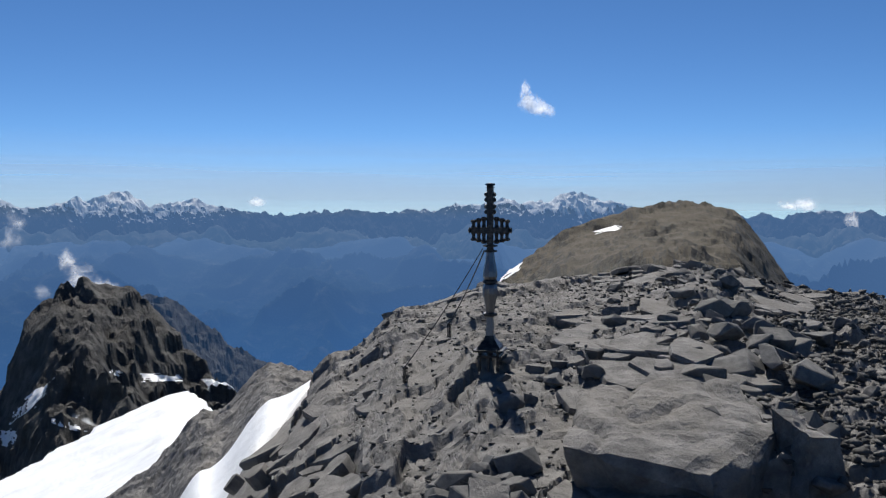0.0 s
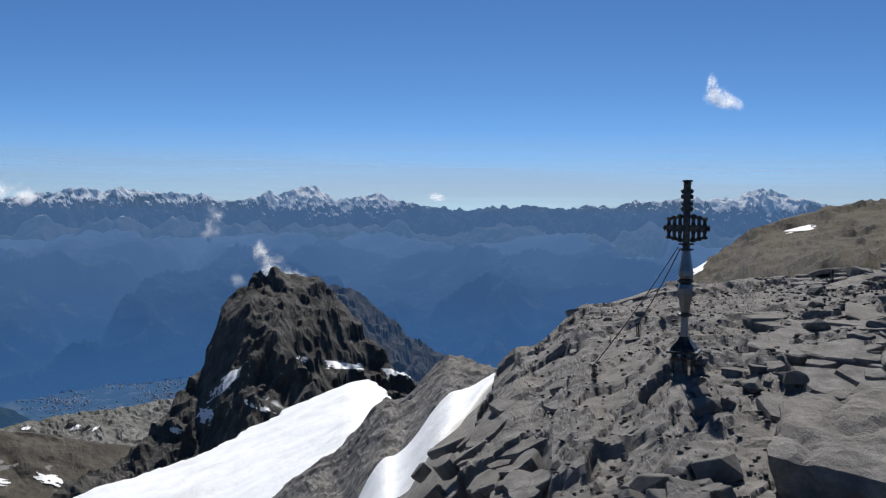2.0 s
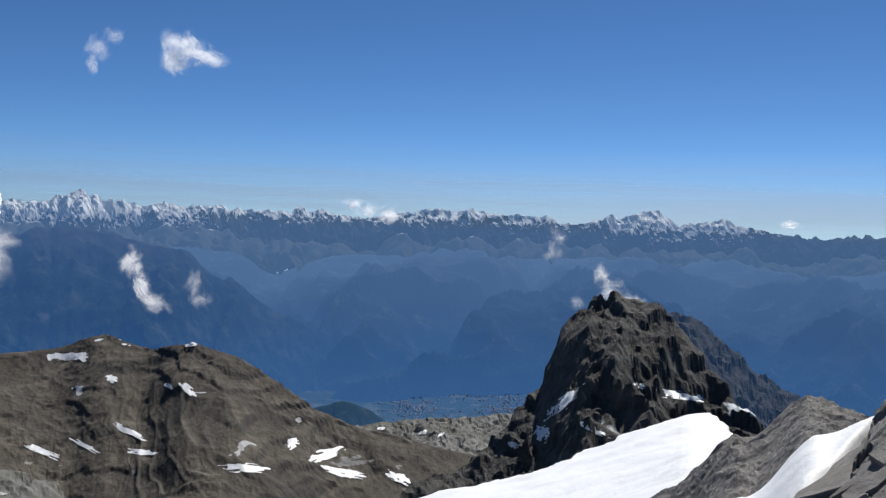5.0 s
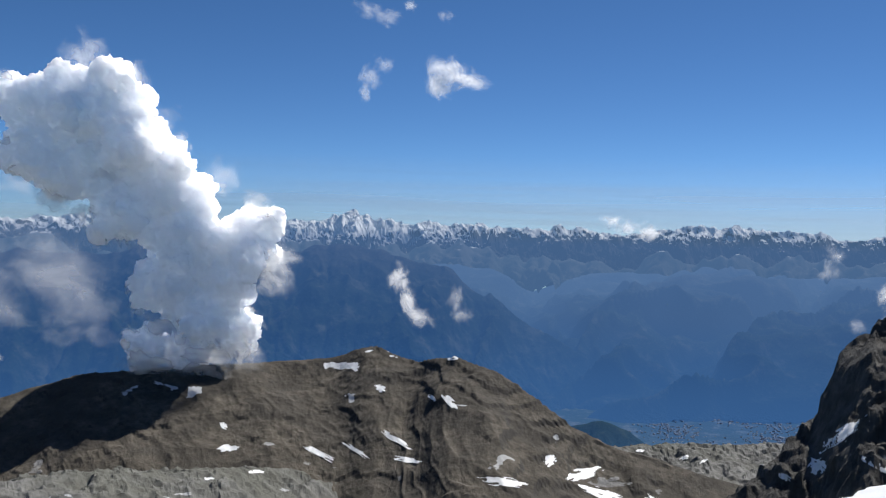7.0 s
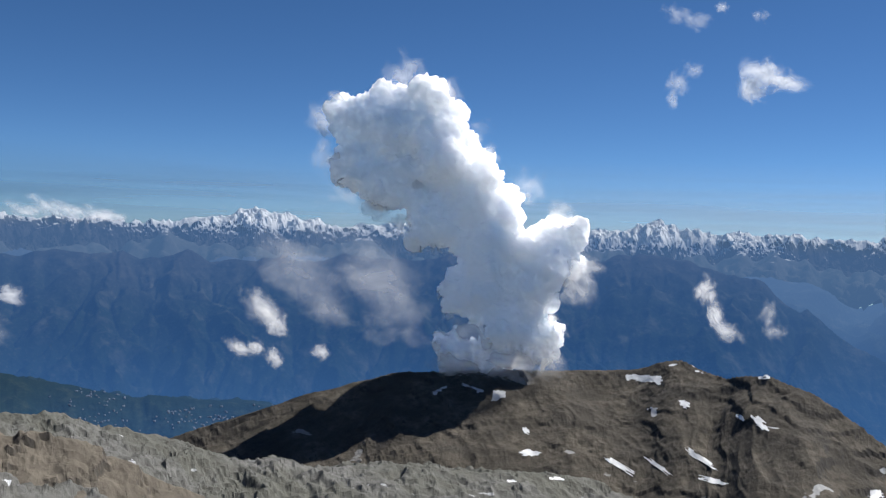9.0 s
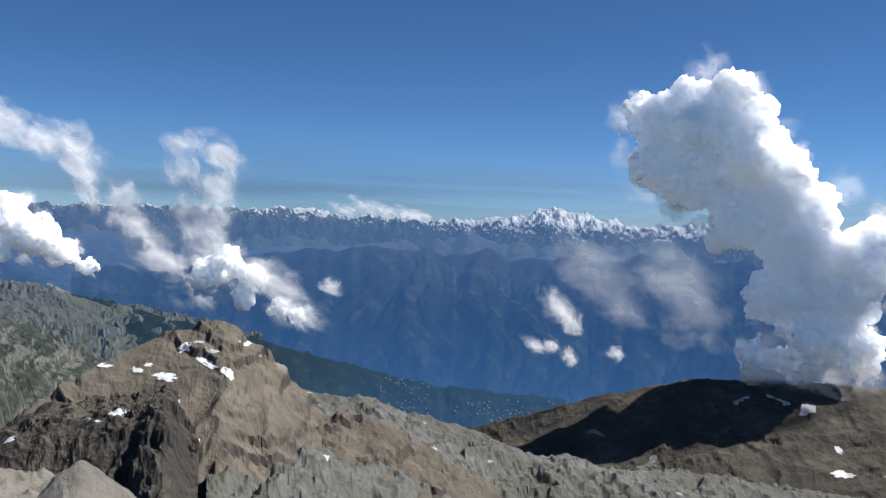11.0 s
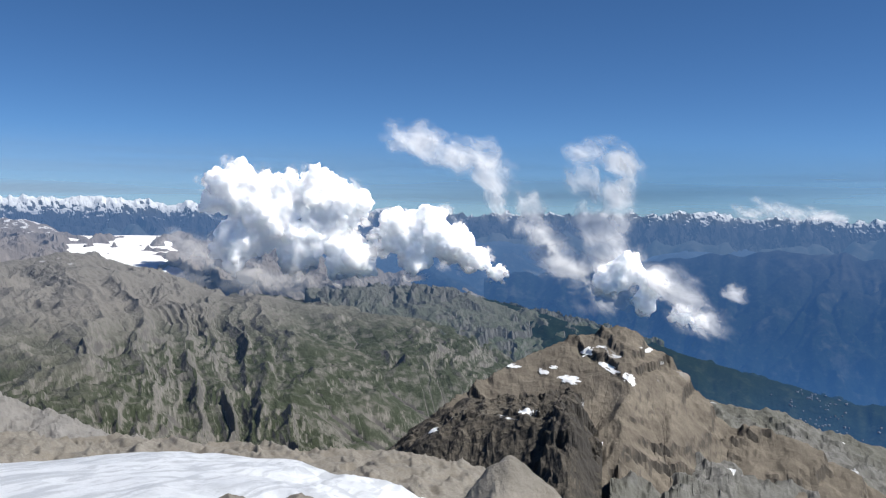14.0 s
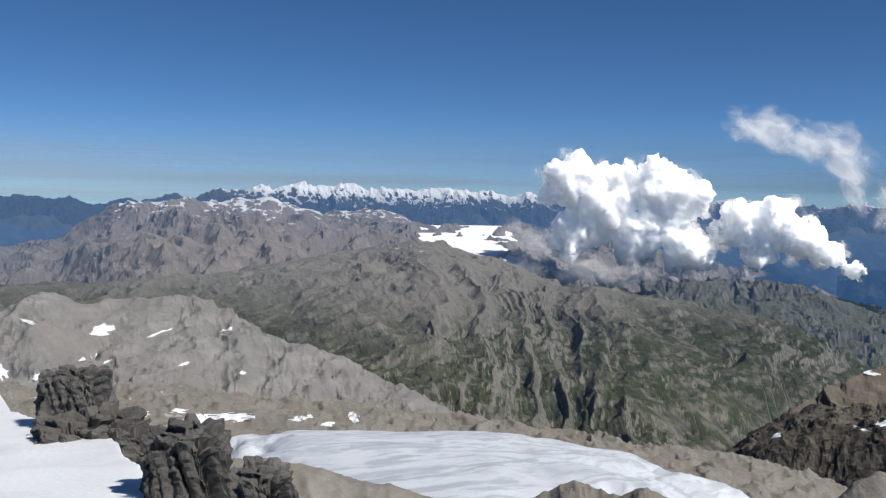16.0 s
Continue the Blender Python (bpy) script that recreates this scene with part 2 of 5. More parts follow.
def snow_material(name, tint, grit, size, lines=0.0):
    k = Mat(name)
    big, fine = k.noise(1 / size, 6, 0.6), k.noise(22 / size, 6, 0.6)
    col = k.mix(k.math("MULTIPLY", k.ramp(big, 0.5, 0.72), 0.5), tint, grit)
    height = k.math("ADD", k.math("MULTIPLY", big, 2.0), fine)
    if lines:
        flow = k.noise(1.0, 6, 0.62, vec=k.scaled(0.05, 0.22, 0.1), dist=1.0)
        col = k.mix(k.math("MULTIPLY", k.ramp(flow, 0.46, 0.6), lines), col, grit)
        height = k.math("ADD", height, flow)
    return k.end(k.surface(col, 0.55, k.bump(height, size * 0.02, 0.5), spec=0.35))


SNOW = snow_material("firn_snow", (0.74, 0.76, 0.78), (0.5, 0.5, 0.5), 14.0)
OLD_SNOW = snow_material("summit_snow", (0.76, 0.775, 0.79), (0.55, 0.55, 0.54), 3.0)
ICE = snow_material("glacier_ice", (0.6, 0.63, 0.67), (0.3, 0.325, 0.36), 24.0, 0.6)
FAR_ICE = snow_material("distant_ice", (0.84, 0.86, 0.88), (0.75, 0.78, 0.8), 120.0)


# ---- numbers for relief ----
def hashed(ix, iy, seed):
    h = (ix.astype(np.int64) * 374761393 + iy.astype(np.int64) * 668265263 + seed * 974711) & 0x7FFFFFFF
    h = ((h ^ (h >> 13)) * 1274126177) & 0x7FFFFFFF
    return ((h ^ (h >> 16)) & 0xFFFFF) / 1048576.0


def perlin(x, y, seed=0):
    ix, iy = np.floor(x), np.floor(y)
    fx, fy = x - ix, y - iy
    u, v = fx * fx * fx * (fx * (fx * 6 - 15) + 10), fy * fy * fy * (fy * (fy * 6 - 15) + 10)

    def corner(dx, dy):
        a = hashed(ix + dx, iy + dy, seed) * 2 * np.pi
        return np.cos(a) * (fx - dx) + np.sin(a) * (fy - dy)
    a, b = corner(0, 0), corner(1, 0)
    c, d = corner(0, 1), corner(1, 1)
    return (a + (b - a) * u) * (1 - v) + (c + (d - c) * u) * v


def fbm(x, y, seed=0, octaves=6, gain=0.5):
    total, amp = 0.0, 1.0
    for i in range(octaves):
        total = total + amp * perlin(x * 2 ** i + 17.3 * i, y * 2 ** i - 9.1 * i, seed + i)
        amp *= gain
    return total


def ridged(x, y, seed=0, octaves=6, gain=0.52):
    """Sharp crests and round hollows, about 0 to 1."""
    total, amp, weight = 0.0, 0.55, 1.0
    for i in range(octaves):
        n = (1 - np.abs(perlin(x * 2 ** i + 31.7 * i, y * 2 ** i + 4.9 * i, seed + i)) * 1.55) ** 2
        total = total + amp * n * weight
        weight = np.clip(n * 1.4, 0, 1)
        amp *= gain
    return total


def plates(x, y, seed):
    """Broken plates: the distance to a joint, a chance number and the offset from the middle of the plate."""
    ix, iy = np.floor(x), np.floor(y)
    f1, f2 = np.full_like(x, 9.0), np.full_like(x, 9.0)
    who, ox, oy = np.zeros_like(x), np.zeros_like(x), np.zeros_like(x)
    for dx in (-1, 0, 1):
        for dy in (-1, 0, 1):
            cx, cy = ix + dx + hashed(ix + dx, iy + dy, seed), iy + dy + hashed(ix + dx, iy + dy, seed + 1)
            d = np.hypot(x - cx, y - cy)
            near = d < f1
            f2 = np.where(near, f1, np.minimum(f2, d))
            f1 = np.where(near, d, f1)
            who = np.where(near, hashed(ix + dx, iy + dy, seed + 2), who)
            ox, oy = np.where(near, x - cx, ox), np.where(near, y - cy, oy)
    return f2 - f1, who, ox, oy


def between(az, pairs):
    """A value that runs through pairs of (degrees, value)."""
    pairs = sorted(pairs)
    return np.interp(az, [p[0] for p in pairs], [p[1] for p in pairs])


def smooth_between(az, pairs, soft=0.5):
    return sum(between(az + o * soft, pairs) for o in (-1, -0.5, 0, 0.5, 1)) / 5


def flat(az, r):
    a = np.radians(az)
    return -np.sin(a) * r, np.cos(a) * r


def sheet_mesh(name, X, Y, Z, smooth=True):
    """A mesh from a grid of places."""
    n, m = X.shape
    me = bpy.data.meshes.new(name)
    me.vertices.add(n * m)
    me.vertices.foreach_set("co", np.stack([X, Y, Z], -1).astype(np.float32).ravel())
    i = np.arange(n * m).reshape(n, m)
    quads = np.stack([i[:-1, :-1], i[:-1, 1:], i[1:, 1:], i[1:, :-1]], -1).reshape(-1, 4)
    me.loops.add(quads.size)
    me.loops.foreach_set("vertex_index", quads.ravel().astype(np.int32))
    me.polygons.add(len(quads))
    me.polygons.foreach_set("loop_start", np.arange(0, quads.size, 4, dtype=np.int32))
    me.polygons.foreach_set("use_smooth", np.full(len(quads), smooth))
    me.update(calc_edges=True)
    return me


GRIDS = {}


def blurred(a, n, axis):
    """A running mean over 2 n + 1 cells along one axis."""
    if n < 1:
        return a
    pad = [(0, 0), (0, 0)]
    pad[axis] = (n + 1, n)
    c = np.cumsum(np.pad(a, pad, mode="edge"), axis=axis)
    w = 2 * n + 1
    return (c[w:] - c[:-w]) / w if axis == 0 else (c[:, w:] - c[:, :-w]) / w


def runoff(AZ, R, Z):
    """The area, in square metres, that drains through each place when rain runs to the steepest neighbour."""
    n, m = Z.shape
    dx, dr = np.radians(AZ[1, 0] - AZ[0, 0]) * R, np.gradient(R[0])[None] + 0 * R
    P = np.pad(Z, 1, constant_values=1e6)
    best, to = np.zeros_like(Z), np.arange(n * m).reshape(n, m)
    own = to.copy()
    for i in (-1, 0, 1):
        for j in (-1, 0, 1):
            if i or j:
                fall = (Z - P[1 + i:1 + i + n, 1 + j:1 + j + m]) / np.hypot(i * dx, j * dr)
                better = fall > best
                best = np.where(better, fall, best)
                to = np.where(better, own + i * m + j, to)
    area, to = (dx * dr).ravel().tolist(), to.ravel().tolist()
    for k in np.argsort(-Z, axis=None).tolist():
        if to[k] != k:
            area[to[k]] += area[k]
    return np.array(area).reshape(n, m)


def worn(AZ, R, Z, depth, size, rounds=3):
    """Ground cut by running water into branching gullies of about that depth and spacing; and where the runnels lie."""
    dx, dr = np.radians(AZ[1, 0] - AZ[0, 0]) * R.mean(), (R[0, -1] - R[0, 0]) / R.shape[1]
    run = np.zeros_like(Z)
    for i in range(rounds):
        f = np.clip(np.log2(runoff(AZ, R, Z) / (size * size * 0.06)) / 8, 0, 1)
        cut = 0.25 * f
        for wide, share in ((0.035, 0.8), (0.1, 0.8), (0.25, 0.8)):
            soft = f
            for _ in range(2):
                soft = blurred(blurred(soft, int(round(size * wide / dx)), 0), int(round(size * wide / dr)), 1)
            cut = cut + share * soft
            if wide == 0.1:
                run = np.maximum(run * 0.7, soft)
        Z = Z - depth / rounds * cut
    return Z, run


def land(name, az0, az1, r0, r1, n, m, height, material, label, category="mountain", smooth=True, bend=1.0, crag=None, wear=None, snow=None, grain=None):
    """A piece of ground between two bearings (degrees to the left of the first view) and two distances."""
    s = np.linspace(0, 1, m) ** bend
    AZ, R = np.meshgrid(np.linspace(az0, az1, n), r0 + (r1 - r0) * s, indexing="ij")
    X, Y = flat(AZ, R)
    Z = height(AZ, R, X, Y)
    run = None
    if wear:
        Z, run = worn(AZ, R, Z, *wear)
    if grain:
        # broken rock: sharp small crests, in patches
        amp, size = grain
        Z = Z + amp * (ridged(X / size, Y / size, 461, 4, 0.6) - 0.6) * np.clip(0.6 + 1.4 * fbm(X / (size * 5), Y / (size * 5), 467, 3), 0.15, 1.3)
    GRIDS[name] = AZ[:, 0], R[0], Z
    if crag:
        amp, size = crag
        push = fbm(np.radians(AZ) * R / size, Z / (size * 0.7), 401, 5, 0.55) + 0.6 * fbm(np.radians(AZ) * R / (size * 3.5), Z / (size * 2.2), 431, 3)
        X, Y = flat(AZ, R + amp * push)
    ob = new(name, sheet_mesh(name, X, Y, EYE + Z, smooth))
    for word, values in (("flow", run), ("snow", between(AZ, snow) if snow else None)):
        if values is not None:
            ob.data.attributes.new(word, "FLOAT", "POINT").data.foreach_set("value", values.astype(np.float32).ravel())
    ob.data.materials.append(material)
    return tagged(ob, label, category, kind="structure")


def ridge(crest, front, back, size, rough, seed, jag=0.25, soft=0.5, step=0.0, fine=0.4, terrace=0.55, wave=0.0, slant=0.0, octaves=4):
    """The height, above the eye, of a mountain whose crest runs through (degrees, degrees of rise, metres away).
    Spurs and gullies run down from the crest; step: metres between ledges of the rock beds."""
    ups, dists = [(a, e) for a, e, d in crest], [(a, d) for a, e, d in crest]

    def height(az, r, x, y):
        d = smooth_between(az, dists, 2.0)
        top = d * np.tan(np.radians(smooth_between(az, ups, soft) + wave * fbm(az / 5.0, az * 0 + seed, seed + 3, 4, 0.6)))
        warp = fbm(x / (size * 1.3), y / (size * 1.3), seed + 50, 4)
        u = r - d + warp * rough * 0.6
        drop = np.where(u < 0, front * np.abs(u), back * u)
        keep = np.clip(np.abs(u) / (2.2 * rough), 0, 1) * (1 - jag) + jag
        spurs = ridged((np.radians(az) * d - slant * r) / size + warp * 0.7, r / (size * 2.4) + warp * 0.4, seed, octaves, 0.45) - 0.62
        small = ridged(x / (size * 0.37) + warp, y / (size * 0.37) - warp, seed + 9, 6, 0.47) - 0.62
        z = top - drop + (spurs + small * fine) * rough * keep
        if step:
            t = (z + 0.12 * x + 0.05 * y + fbm(x / (size * 1.8), y / (size * 1.8), seed + 70, 6, 0.6) * step * 2.2) / step
            f = t - np.floor(t)
            where = np.clip(fbm(x / (size * 1.1), y / (size * 1.1), seed + 90, 5, 0.6) * 2.6 + 0.45, 0, 1)
            z = z + terrace * where * step * (np.clip((f - 0.4) / 0.2, 0, 1) - f)
        return z
    return height


# ---- far land ----
def basin(az, r, x, y):
    z = np.interp(r, [0, 60, 200, 500, 1000, 1600, 2000, 4990], [-12, -34, -80, -180, -310, -440, -455, -460])
    return z + fbm(x / 300, y / 300, 3, 5) * np.clip(r / 900, 0, 1) * 16


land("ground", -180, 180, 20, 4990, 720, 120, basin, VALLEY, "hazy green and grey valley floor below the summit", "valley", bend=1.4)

WEST = [(-60, 0.0), (-30, -0.6), (-21.7, -0.2), (-18, -0.4), (-12, 0.1), (-10.5, 0.4), (-8.3, 1.05), (-6.5, 0.5), (-4, 0.6), (-1.6, 0.4), (1.5, -0.25), (4.3, 0), (7.4, -0.1), (10.5, -0.4), (13, -0.1), (15, 0.6),
        (17.4, 0.45), (18.9, 1.15), (20.5, 0.75), (21.7, 0.5), (23.4, 0.0), (25.6, 0.5), (30, 0.7)]
EAST = [(33, 0.5), (36, 0.15), (39, 0.35), (43.5, 0.45), (47, 0.5), (48.4, 0.85), (50, 0.4), (51.5, 0.45), (53.3, 1.3), (54.5, 0.75), (56, 0.3), (61.5, 0.5), (66, 0.6), (72, 0.1), (77.4, 0.95), (80, 0.5), (85, -0.1), (92, 0.2),
        (105, 0.0), (118, 0.2), (125, 0.3), (129, 0.5), (131.3, 0.7), (134, 0.45), (138, 0.75), (143, -0.1), (150, -0.6), (160, -0.4)]
SNOWS = [(-32, -0.2), (-22, 0.0), (-11, 0.1), (-9.5, 0.5), (-6, 0.45), (-4, 0.0), (1, -0.15), (12, -0.25), (14, 0.3), (17, 0.45), (21, 0.45), (23.5, 0.05), (30, 0.1), (40, 0.1), (46, 0.35), (50, 0.7), (57, 0.7), (64, 0.4), (72, 0.35), (76, 0.55), (86, 0.3), (95, 0.0), (118, 0.0), (124, 0.3), (140, 0.35), (143, -0.3), (160, -0.4)]
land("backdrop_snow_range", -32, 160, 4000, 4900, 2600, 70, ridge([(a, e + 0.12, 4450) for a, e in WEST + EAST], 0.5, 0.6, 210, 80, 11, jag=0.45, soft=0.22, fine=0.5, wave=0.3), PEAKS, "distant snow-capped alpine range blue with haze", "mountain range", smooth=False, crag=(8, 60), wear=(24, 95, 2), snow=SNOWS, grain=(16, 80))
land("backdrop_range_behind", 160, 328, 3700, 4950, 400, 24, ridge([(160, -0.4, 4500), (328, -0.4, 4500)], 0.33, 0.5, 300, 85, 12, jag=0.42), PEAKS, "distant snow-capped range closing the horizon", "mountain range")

# across the wide valley: long spurs that run down from the range to the valley floor, with a side valley between two of them
def valley_side(az, r, x, y):
    base = np.interp(r, [1900, 2200, 2500, 2900, 3300, 3700, 4000], [-480, -455, -400, -300, -205, -160, -190])
    bend = fbm(x / 800, y / 800, 205, 4)
    long = ridged((np.radians(az) * 3000 + 0.7 * r) / 560 + bend * 1.1, r / 900 + bend * 0.6, 207, 3, 0.5) - 0.52
    side = ridged(x / 260 + bend, y / 260 - bend, 211, 5, 0.5) - 0.55
    amp = np.interp(r, [1900, 2250, 2700, 3300, 4000], [0, 90, 250, 250, 60])
    side_valley = np.exp(-((az - 40 - (r - 2300) * 0.0016) / 2.8) ** 2) * np.interp(r, [1900, 2300, 3000, 3800], [0, 60, 150, 60])
    return base + long * amp + side * amp * 0.10 - side_valley


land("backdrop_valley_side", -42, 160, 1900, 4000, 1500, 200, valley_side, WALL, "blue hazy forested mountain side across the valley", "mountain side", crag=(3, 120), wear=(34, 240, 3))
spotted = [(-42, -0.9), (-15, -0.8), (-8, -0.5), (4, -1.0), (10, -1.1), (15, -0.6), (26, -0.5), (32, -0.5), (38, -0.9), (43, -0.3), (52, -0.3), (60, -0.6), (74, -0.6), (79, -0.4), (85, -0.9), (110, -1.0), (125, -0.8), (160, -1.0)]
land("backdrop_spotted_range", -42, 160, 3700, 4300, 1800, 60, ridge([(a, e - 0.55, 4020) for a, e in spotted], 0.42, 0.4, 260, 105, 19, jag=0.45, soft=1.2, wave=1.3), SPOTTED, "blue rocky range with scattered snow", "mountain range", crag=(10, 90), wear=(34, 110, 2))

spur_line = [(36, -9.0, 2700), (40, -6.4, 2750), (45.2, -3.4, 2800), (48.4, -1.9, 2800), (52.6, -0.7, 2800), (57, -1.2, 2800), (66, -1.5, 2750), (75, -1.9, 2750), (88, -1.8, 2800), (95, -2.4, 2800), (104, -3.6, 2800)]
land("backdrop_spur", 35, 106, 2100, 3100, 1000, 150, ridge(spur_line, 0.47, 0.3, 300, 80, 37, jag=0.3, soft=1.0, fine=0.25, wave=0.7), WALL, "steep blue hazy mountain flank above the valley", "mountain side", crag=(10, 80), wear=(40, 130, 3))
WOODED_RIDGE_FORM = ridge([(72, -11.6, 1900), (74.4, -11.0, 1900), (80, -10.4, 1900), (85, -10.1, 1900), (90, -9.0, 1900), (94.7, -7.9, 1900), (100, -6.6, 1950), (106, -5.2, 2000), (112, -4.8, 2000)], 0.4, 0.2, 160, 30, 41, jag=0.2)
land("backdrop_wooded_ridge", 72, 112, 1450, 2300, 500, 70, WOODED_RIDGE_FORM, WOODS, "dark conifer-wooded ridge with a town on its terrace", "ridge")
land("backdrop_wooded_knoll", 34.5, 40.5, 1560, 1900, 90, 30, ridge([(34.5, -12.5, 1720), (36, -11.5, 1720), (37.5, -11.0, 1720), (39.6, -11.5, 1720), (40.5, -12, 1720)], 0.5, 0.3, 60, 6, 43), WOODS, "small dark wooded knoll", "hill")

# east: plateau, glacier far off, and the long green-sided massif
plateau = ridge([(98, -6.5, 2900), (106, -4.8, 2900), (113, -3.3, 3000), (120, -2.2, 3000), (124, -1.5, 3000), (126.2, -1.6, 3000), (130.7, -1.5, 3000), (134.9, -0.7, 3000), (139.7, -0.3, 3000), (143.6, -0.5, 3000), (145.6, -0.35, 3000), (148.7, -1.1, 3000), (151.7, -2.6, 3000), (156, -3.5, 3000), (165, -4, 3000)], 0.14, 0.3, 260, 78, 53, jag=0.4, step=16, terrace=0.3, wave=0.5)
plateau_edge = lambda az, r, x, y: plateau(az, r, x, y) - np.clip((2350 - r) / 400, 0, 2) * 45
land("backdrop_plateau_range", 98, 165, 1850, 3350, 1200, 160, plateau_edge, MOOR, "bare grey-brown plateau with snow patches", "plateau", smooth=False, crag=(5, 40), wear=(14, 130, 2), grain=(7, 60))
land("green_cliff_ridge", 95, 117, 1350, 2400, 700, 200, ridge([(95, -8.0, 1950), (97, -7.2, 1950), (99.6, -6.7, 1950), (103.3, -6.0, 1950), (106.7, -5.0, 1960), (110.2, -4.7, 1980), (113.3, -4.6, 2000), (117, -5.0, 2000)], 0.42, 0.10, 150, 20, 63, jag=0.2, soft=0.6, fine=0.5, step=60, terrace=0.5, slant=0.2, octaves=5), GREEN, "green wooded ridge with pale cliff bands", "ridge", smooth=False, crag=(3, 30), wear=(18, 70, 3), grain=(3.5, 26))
GORGE = [(125, 985, -222), (118, 990, -262), (113.2, 1060, -300), (112.2, 1250, -330), (108.5, 1400, -330), (103, 1500, -325)]
SIDE_VALLEY = [(150, 1500, -150), (142, 1260, -160), (135, 1120, -172), (129, 1030, -198), (125, 985, -222)]
MASSIF_FORM = ridge([(104, -8.4, 1800), (107, -7.2, 1820), (109.6, -6.6, 1840), (111.8, -6.3, 1850), (114, -6.1, 1850), (116.2, -5.8, 1850), (118.5, -5.3, 1860), (122, -5.2, 1950), (125, -3.9, 2050), (127, -3.2, 2100), (128.5, -2.95, 2120), (130.7, -2.6, 2150), (134, -3.1, 2150), (138, -4.0, 2100), (142, -4.8, 2050), (147, -5.2, 2000), (152, -5.4, 2000), (165, -5.7, 2000)], 0.13, 0.10, 210, 26, 61, jag=0.2, soft=0.8, fine=0.5, octaves=4)


def above_line(x, y, line, rise, power):
    """Height of ground that climbs from a valley's bed on both sides."""
    z = np.full_like(x, 1e4)
    for (a0, r0, z0), (a1, r1, z1) in zip(line, line[1:]):
        (x0, y0), (x1, y1) = flat(a0, r0), flat(a1, r1)
        t = np.clip(((x - x0) * (x1 - x0) + (y - y0) * (y1 - y0)) / ((x1 - x0) ** 2 + (y1 - y0) ** 2), 0, 1)
        far = np.hypot(x - x0 - t * (x1 - x0), y - y0 - t * (y1 - y0))
        z = np.minimum(z, z0 + t * (z1 - z0) + rise * far ** power)
    return z


def massif(az, r, x, y):
    top = MASSIF_FORM(az, r, x, y)
    warp = fbm(x / 240, y / 240, 611, 5) * 40
    cut = np.minimum(above_line(x + warp, y - warp, GORGE, 0.68, 1.0), above_line(x + warp, y - warp, SIDE_VALLEY, 0.05, 1.28))
    k = 26.0
    h = np.clip(0.5 + 0.5 * (cut - top) / k, 0, 1)
    return cut + (top - cut) * h - k * h * (1 - h) + fbm(x / 120, y / 120, 617, 4) * 12


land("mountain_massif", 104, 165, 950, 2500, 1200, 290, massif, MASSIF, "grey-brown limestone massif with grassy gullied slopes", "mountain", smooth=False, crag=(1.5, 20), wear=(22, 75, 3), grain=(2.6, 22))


land("far_glacier", 122.5, 132.6, 2200, 2995, 110, 60, lambda az, r, x, y: np.interp(r, [2200, 2995], [-166, -88]) - 70 * np.clip((np.abs(az - 128.2) / 4.2) ** 2 + fbm(x / 120, y / 120, 73, 4) * 0.35 - 0.45, 0, 2) + fbm(x / 250, y / 250, 71, 4) * 5, FAR_ICE, "broad flat white glacier on the distant plateau", "glacier")

# ---- middle distance ----
hill_line = [(26, -14.6, 1150), (30.5, -14.0, 1150), (36.8, -12.5, 1150), (39.1, -11.6, 1150), (41.6, -9.9, 1170), (44.2, -8.3, 1200), (46.9, -7.6, 1220), (49.2, -8.0, 1280), (51.8, -7.0, 1330), (54, -7.8, 1330), (58, -8.1, 1330), (63.7, -8.4, 1330), (68.8, -8.7, 1330), (74, -10.0, 1330), (78.3, -11.4, 1330), (82.2, -12.6, 1330), (86, -13.7, 1330)]
BROWN_HILL_FORM = ridge(hill_line, 0.40, 0.5, 220, 15, 83, jag=0.1, soft=0.6, step=24, terrace=0.12, fine=0.3)
land("brown_hill", 26, 87, 780, 1700, 1100, 200, BROWN_HILL_FORM, BROWN, "brown shale hill ridge with shaded gullies and snow patches", "hill", smooth=False, crag=(3, 30), wear=(4, 140, 2), grain=(3.0, 40))
KARST_PLATEAU_FORM = ridge([(20, -11.4, 1500), (26, -11.4, 1500), (31, -11.9, 1500), (37, -12.5, 1480), (45, -13.2, 1350), (57, -14.4, 1080), (62, -14.2, 1000), (73, -14.2, 950), (79, -13.6, 950), (85, -11.9, 950), (91.5, -10.4, 950), (98, -9.4, 950)], 0.07, 0.3, 90, 17, 91, jag=0.6, soft=2.0, step=7)
land("karst_plateau", 20, 98, 560, 1700, 1000, 180, KARST_PLATEAU_FORM, KARST, "pale grey bare karst limestone plateau", "plateau", smooth=False, crag=(2, 18), wear=(3, 60, 2), grain=(2.6, 18))
peak_line = [(80, -16, 780), (88, -12.2, 800), (91.4, -11.8, 800), (94.2, -8.7, 820), (95.4, -8.0, 820), (97.1, -6.5, 830), (99.2, -6.9, 830), (100.9, -7.5, 820), (104.4, -9.2, 790), (106.5, -10.3, 770), (109.2, -12.6, 750), (113, -15.6, 720), (117, -18, 700)]
SHALE_PEAK_FORM = ridge(peak_line, 0.5, 0.6, 100, 9, 97, jag=0.2, soft=0.4, fine=0.35, step=24, terrace=0.3)
land("shale_peak", 80, 117, 430, 1100, 900, 220, SHALE_PEAK_FORM, TAN, "tan shale peak with dark cliff bands and snow", "mountain", smooth=False, crag=(1.5, 16), wear=(5, 45, 3), grain=(1.8, 18))
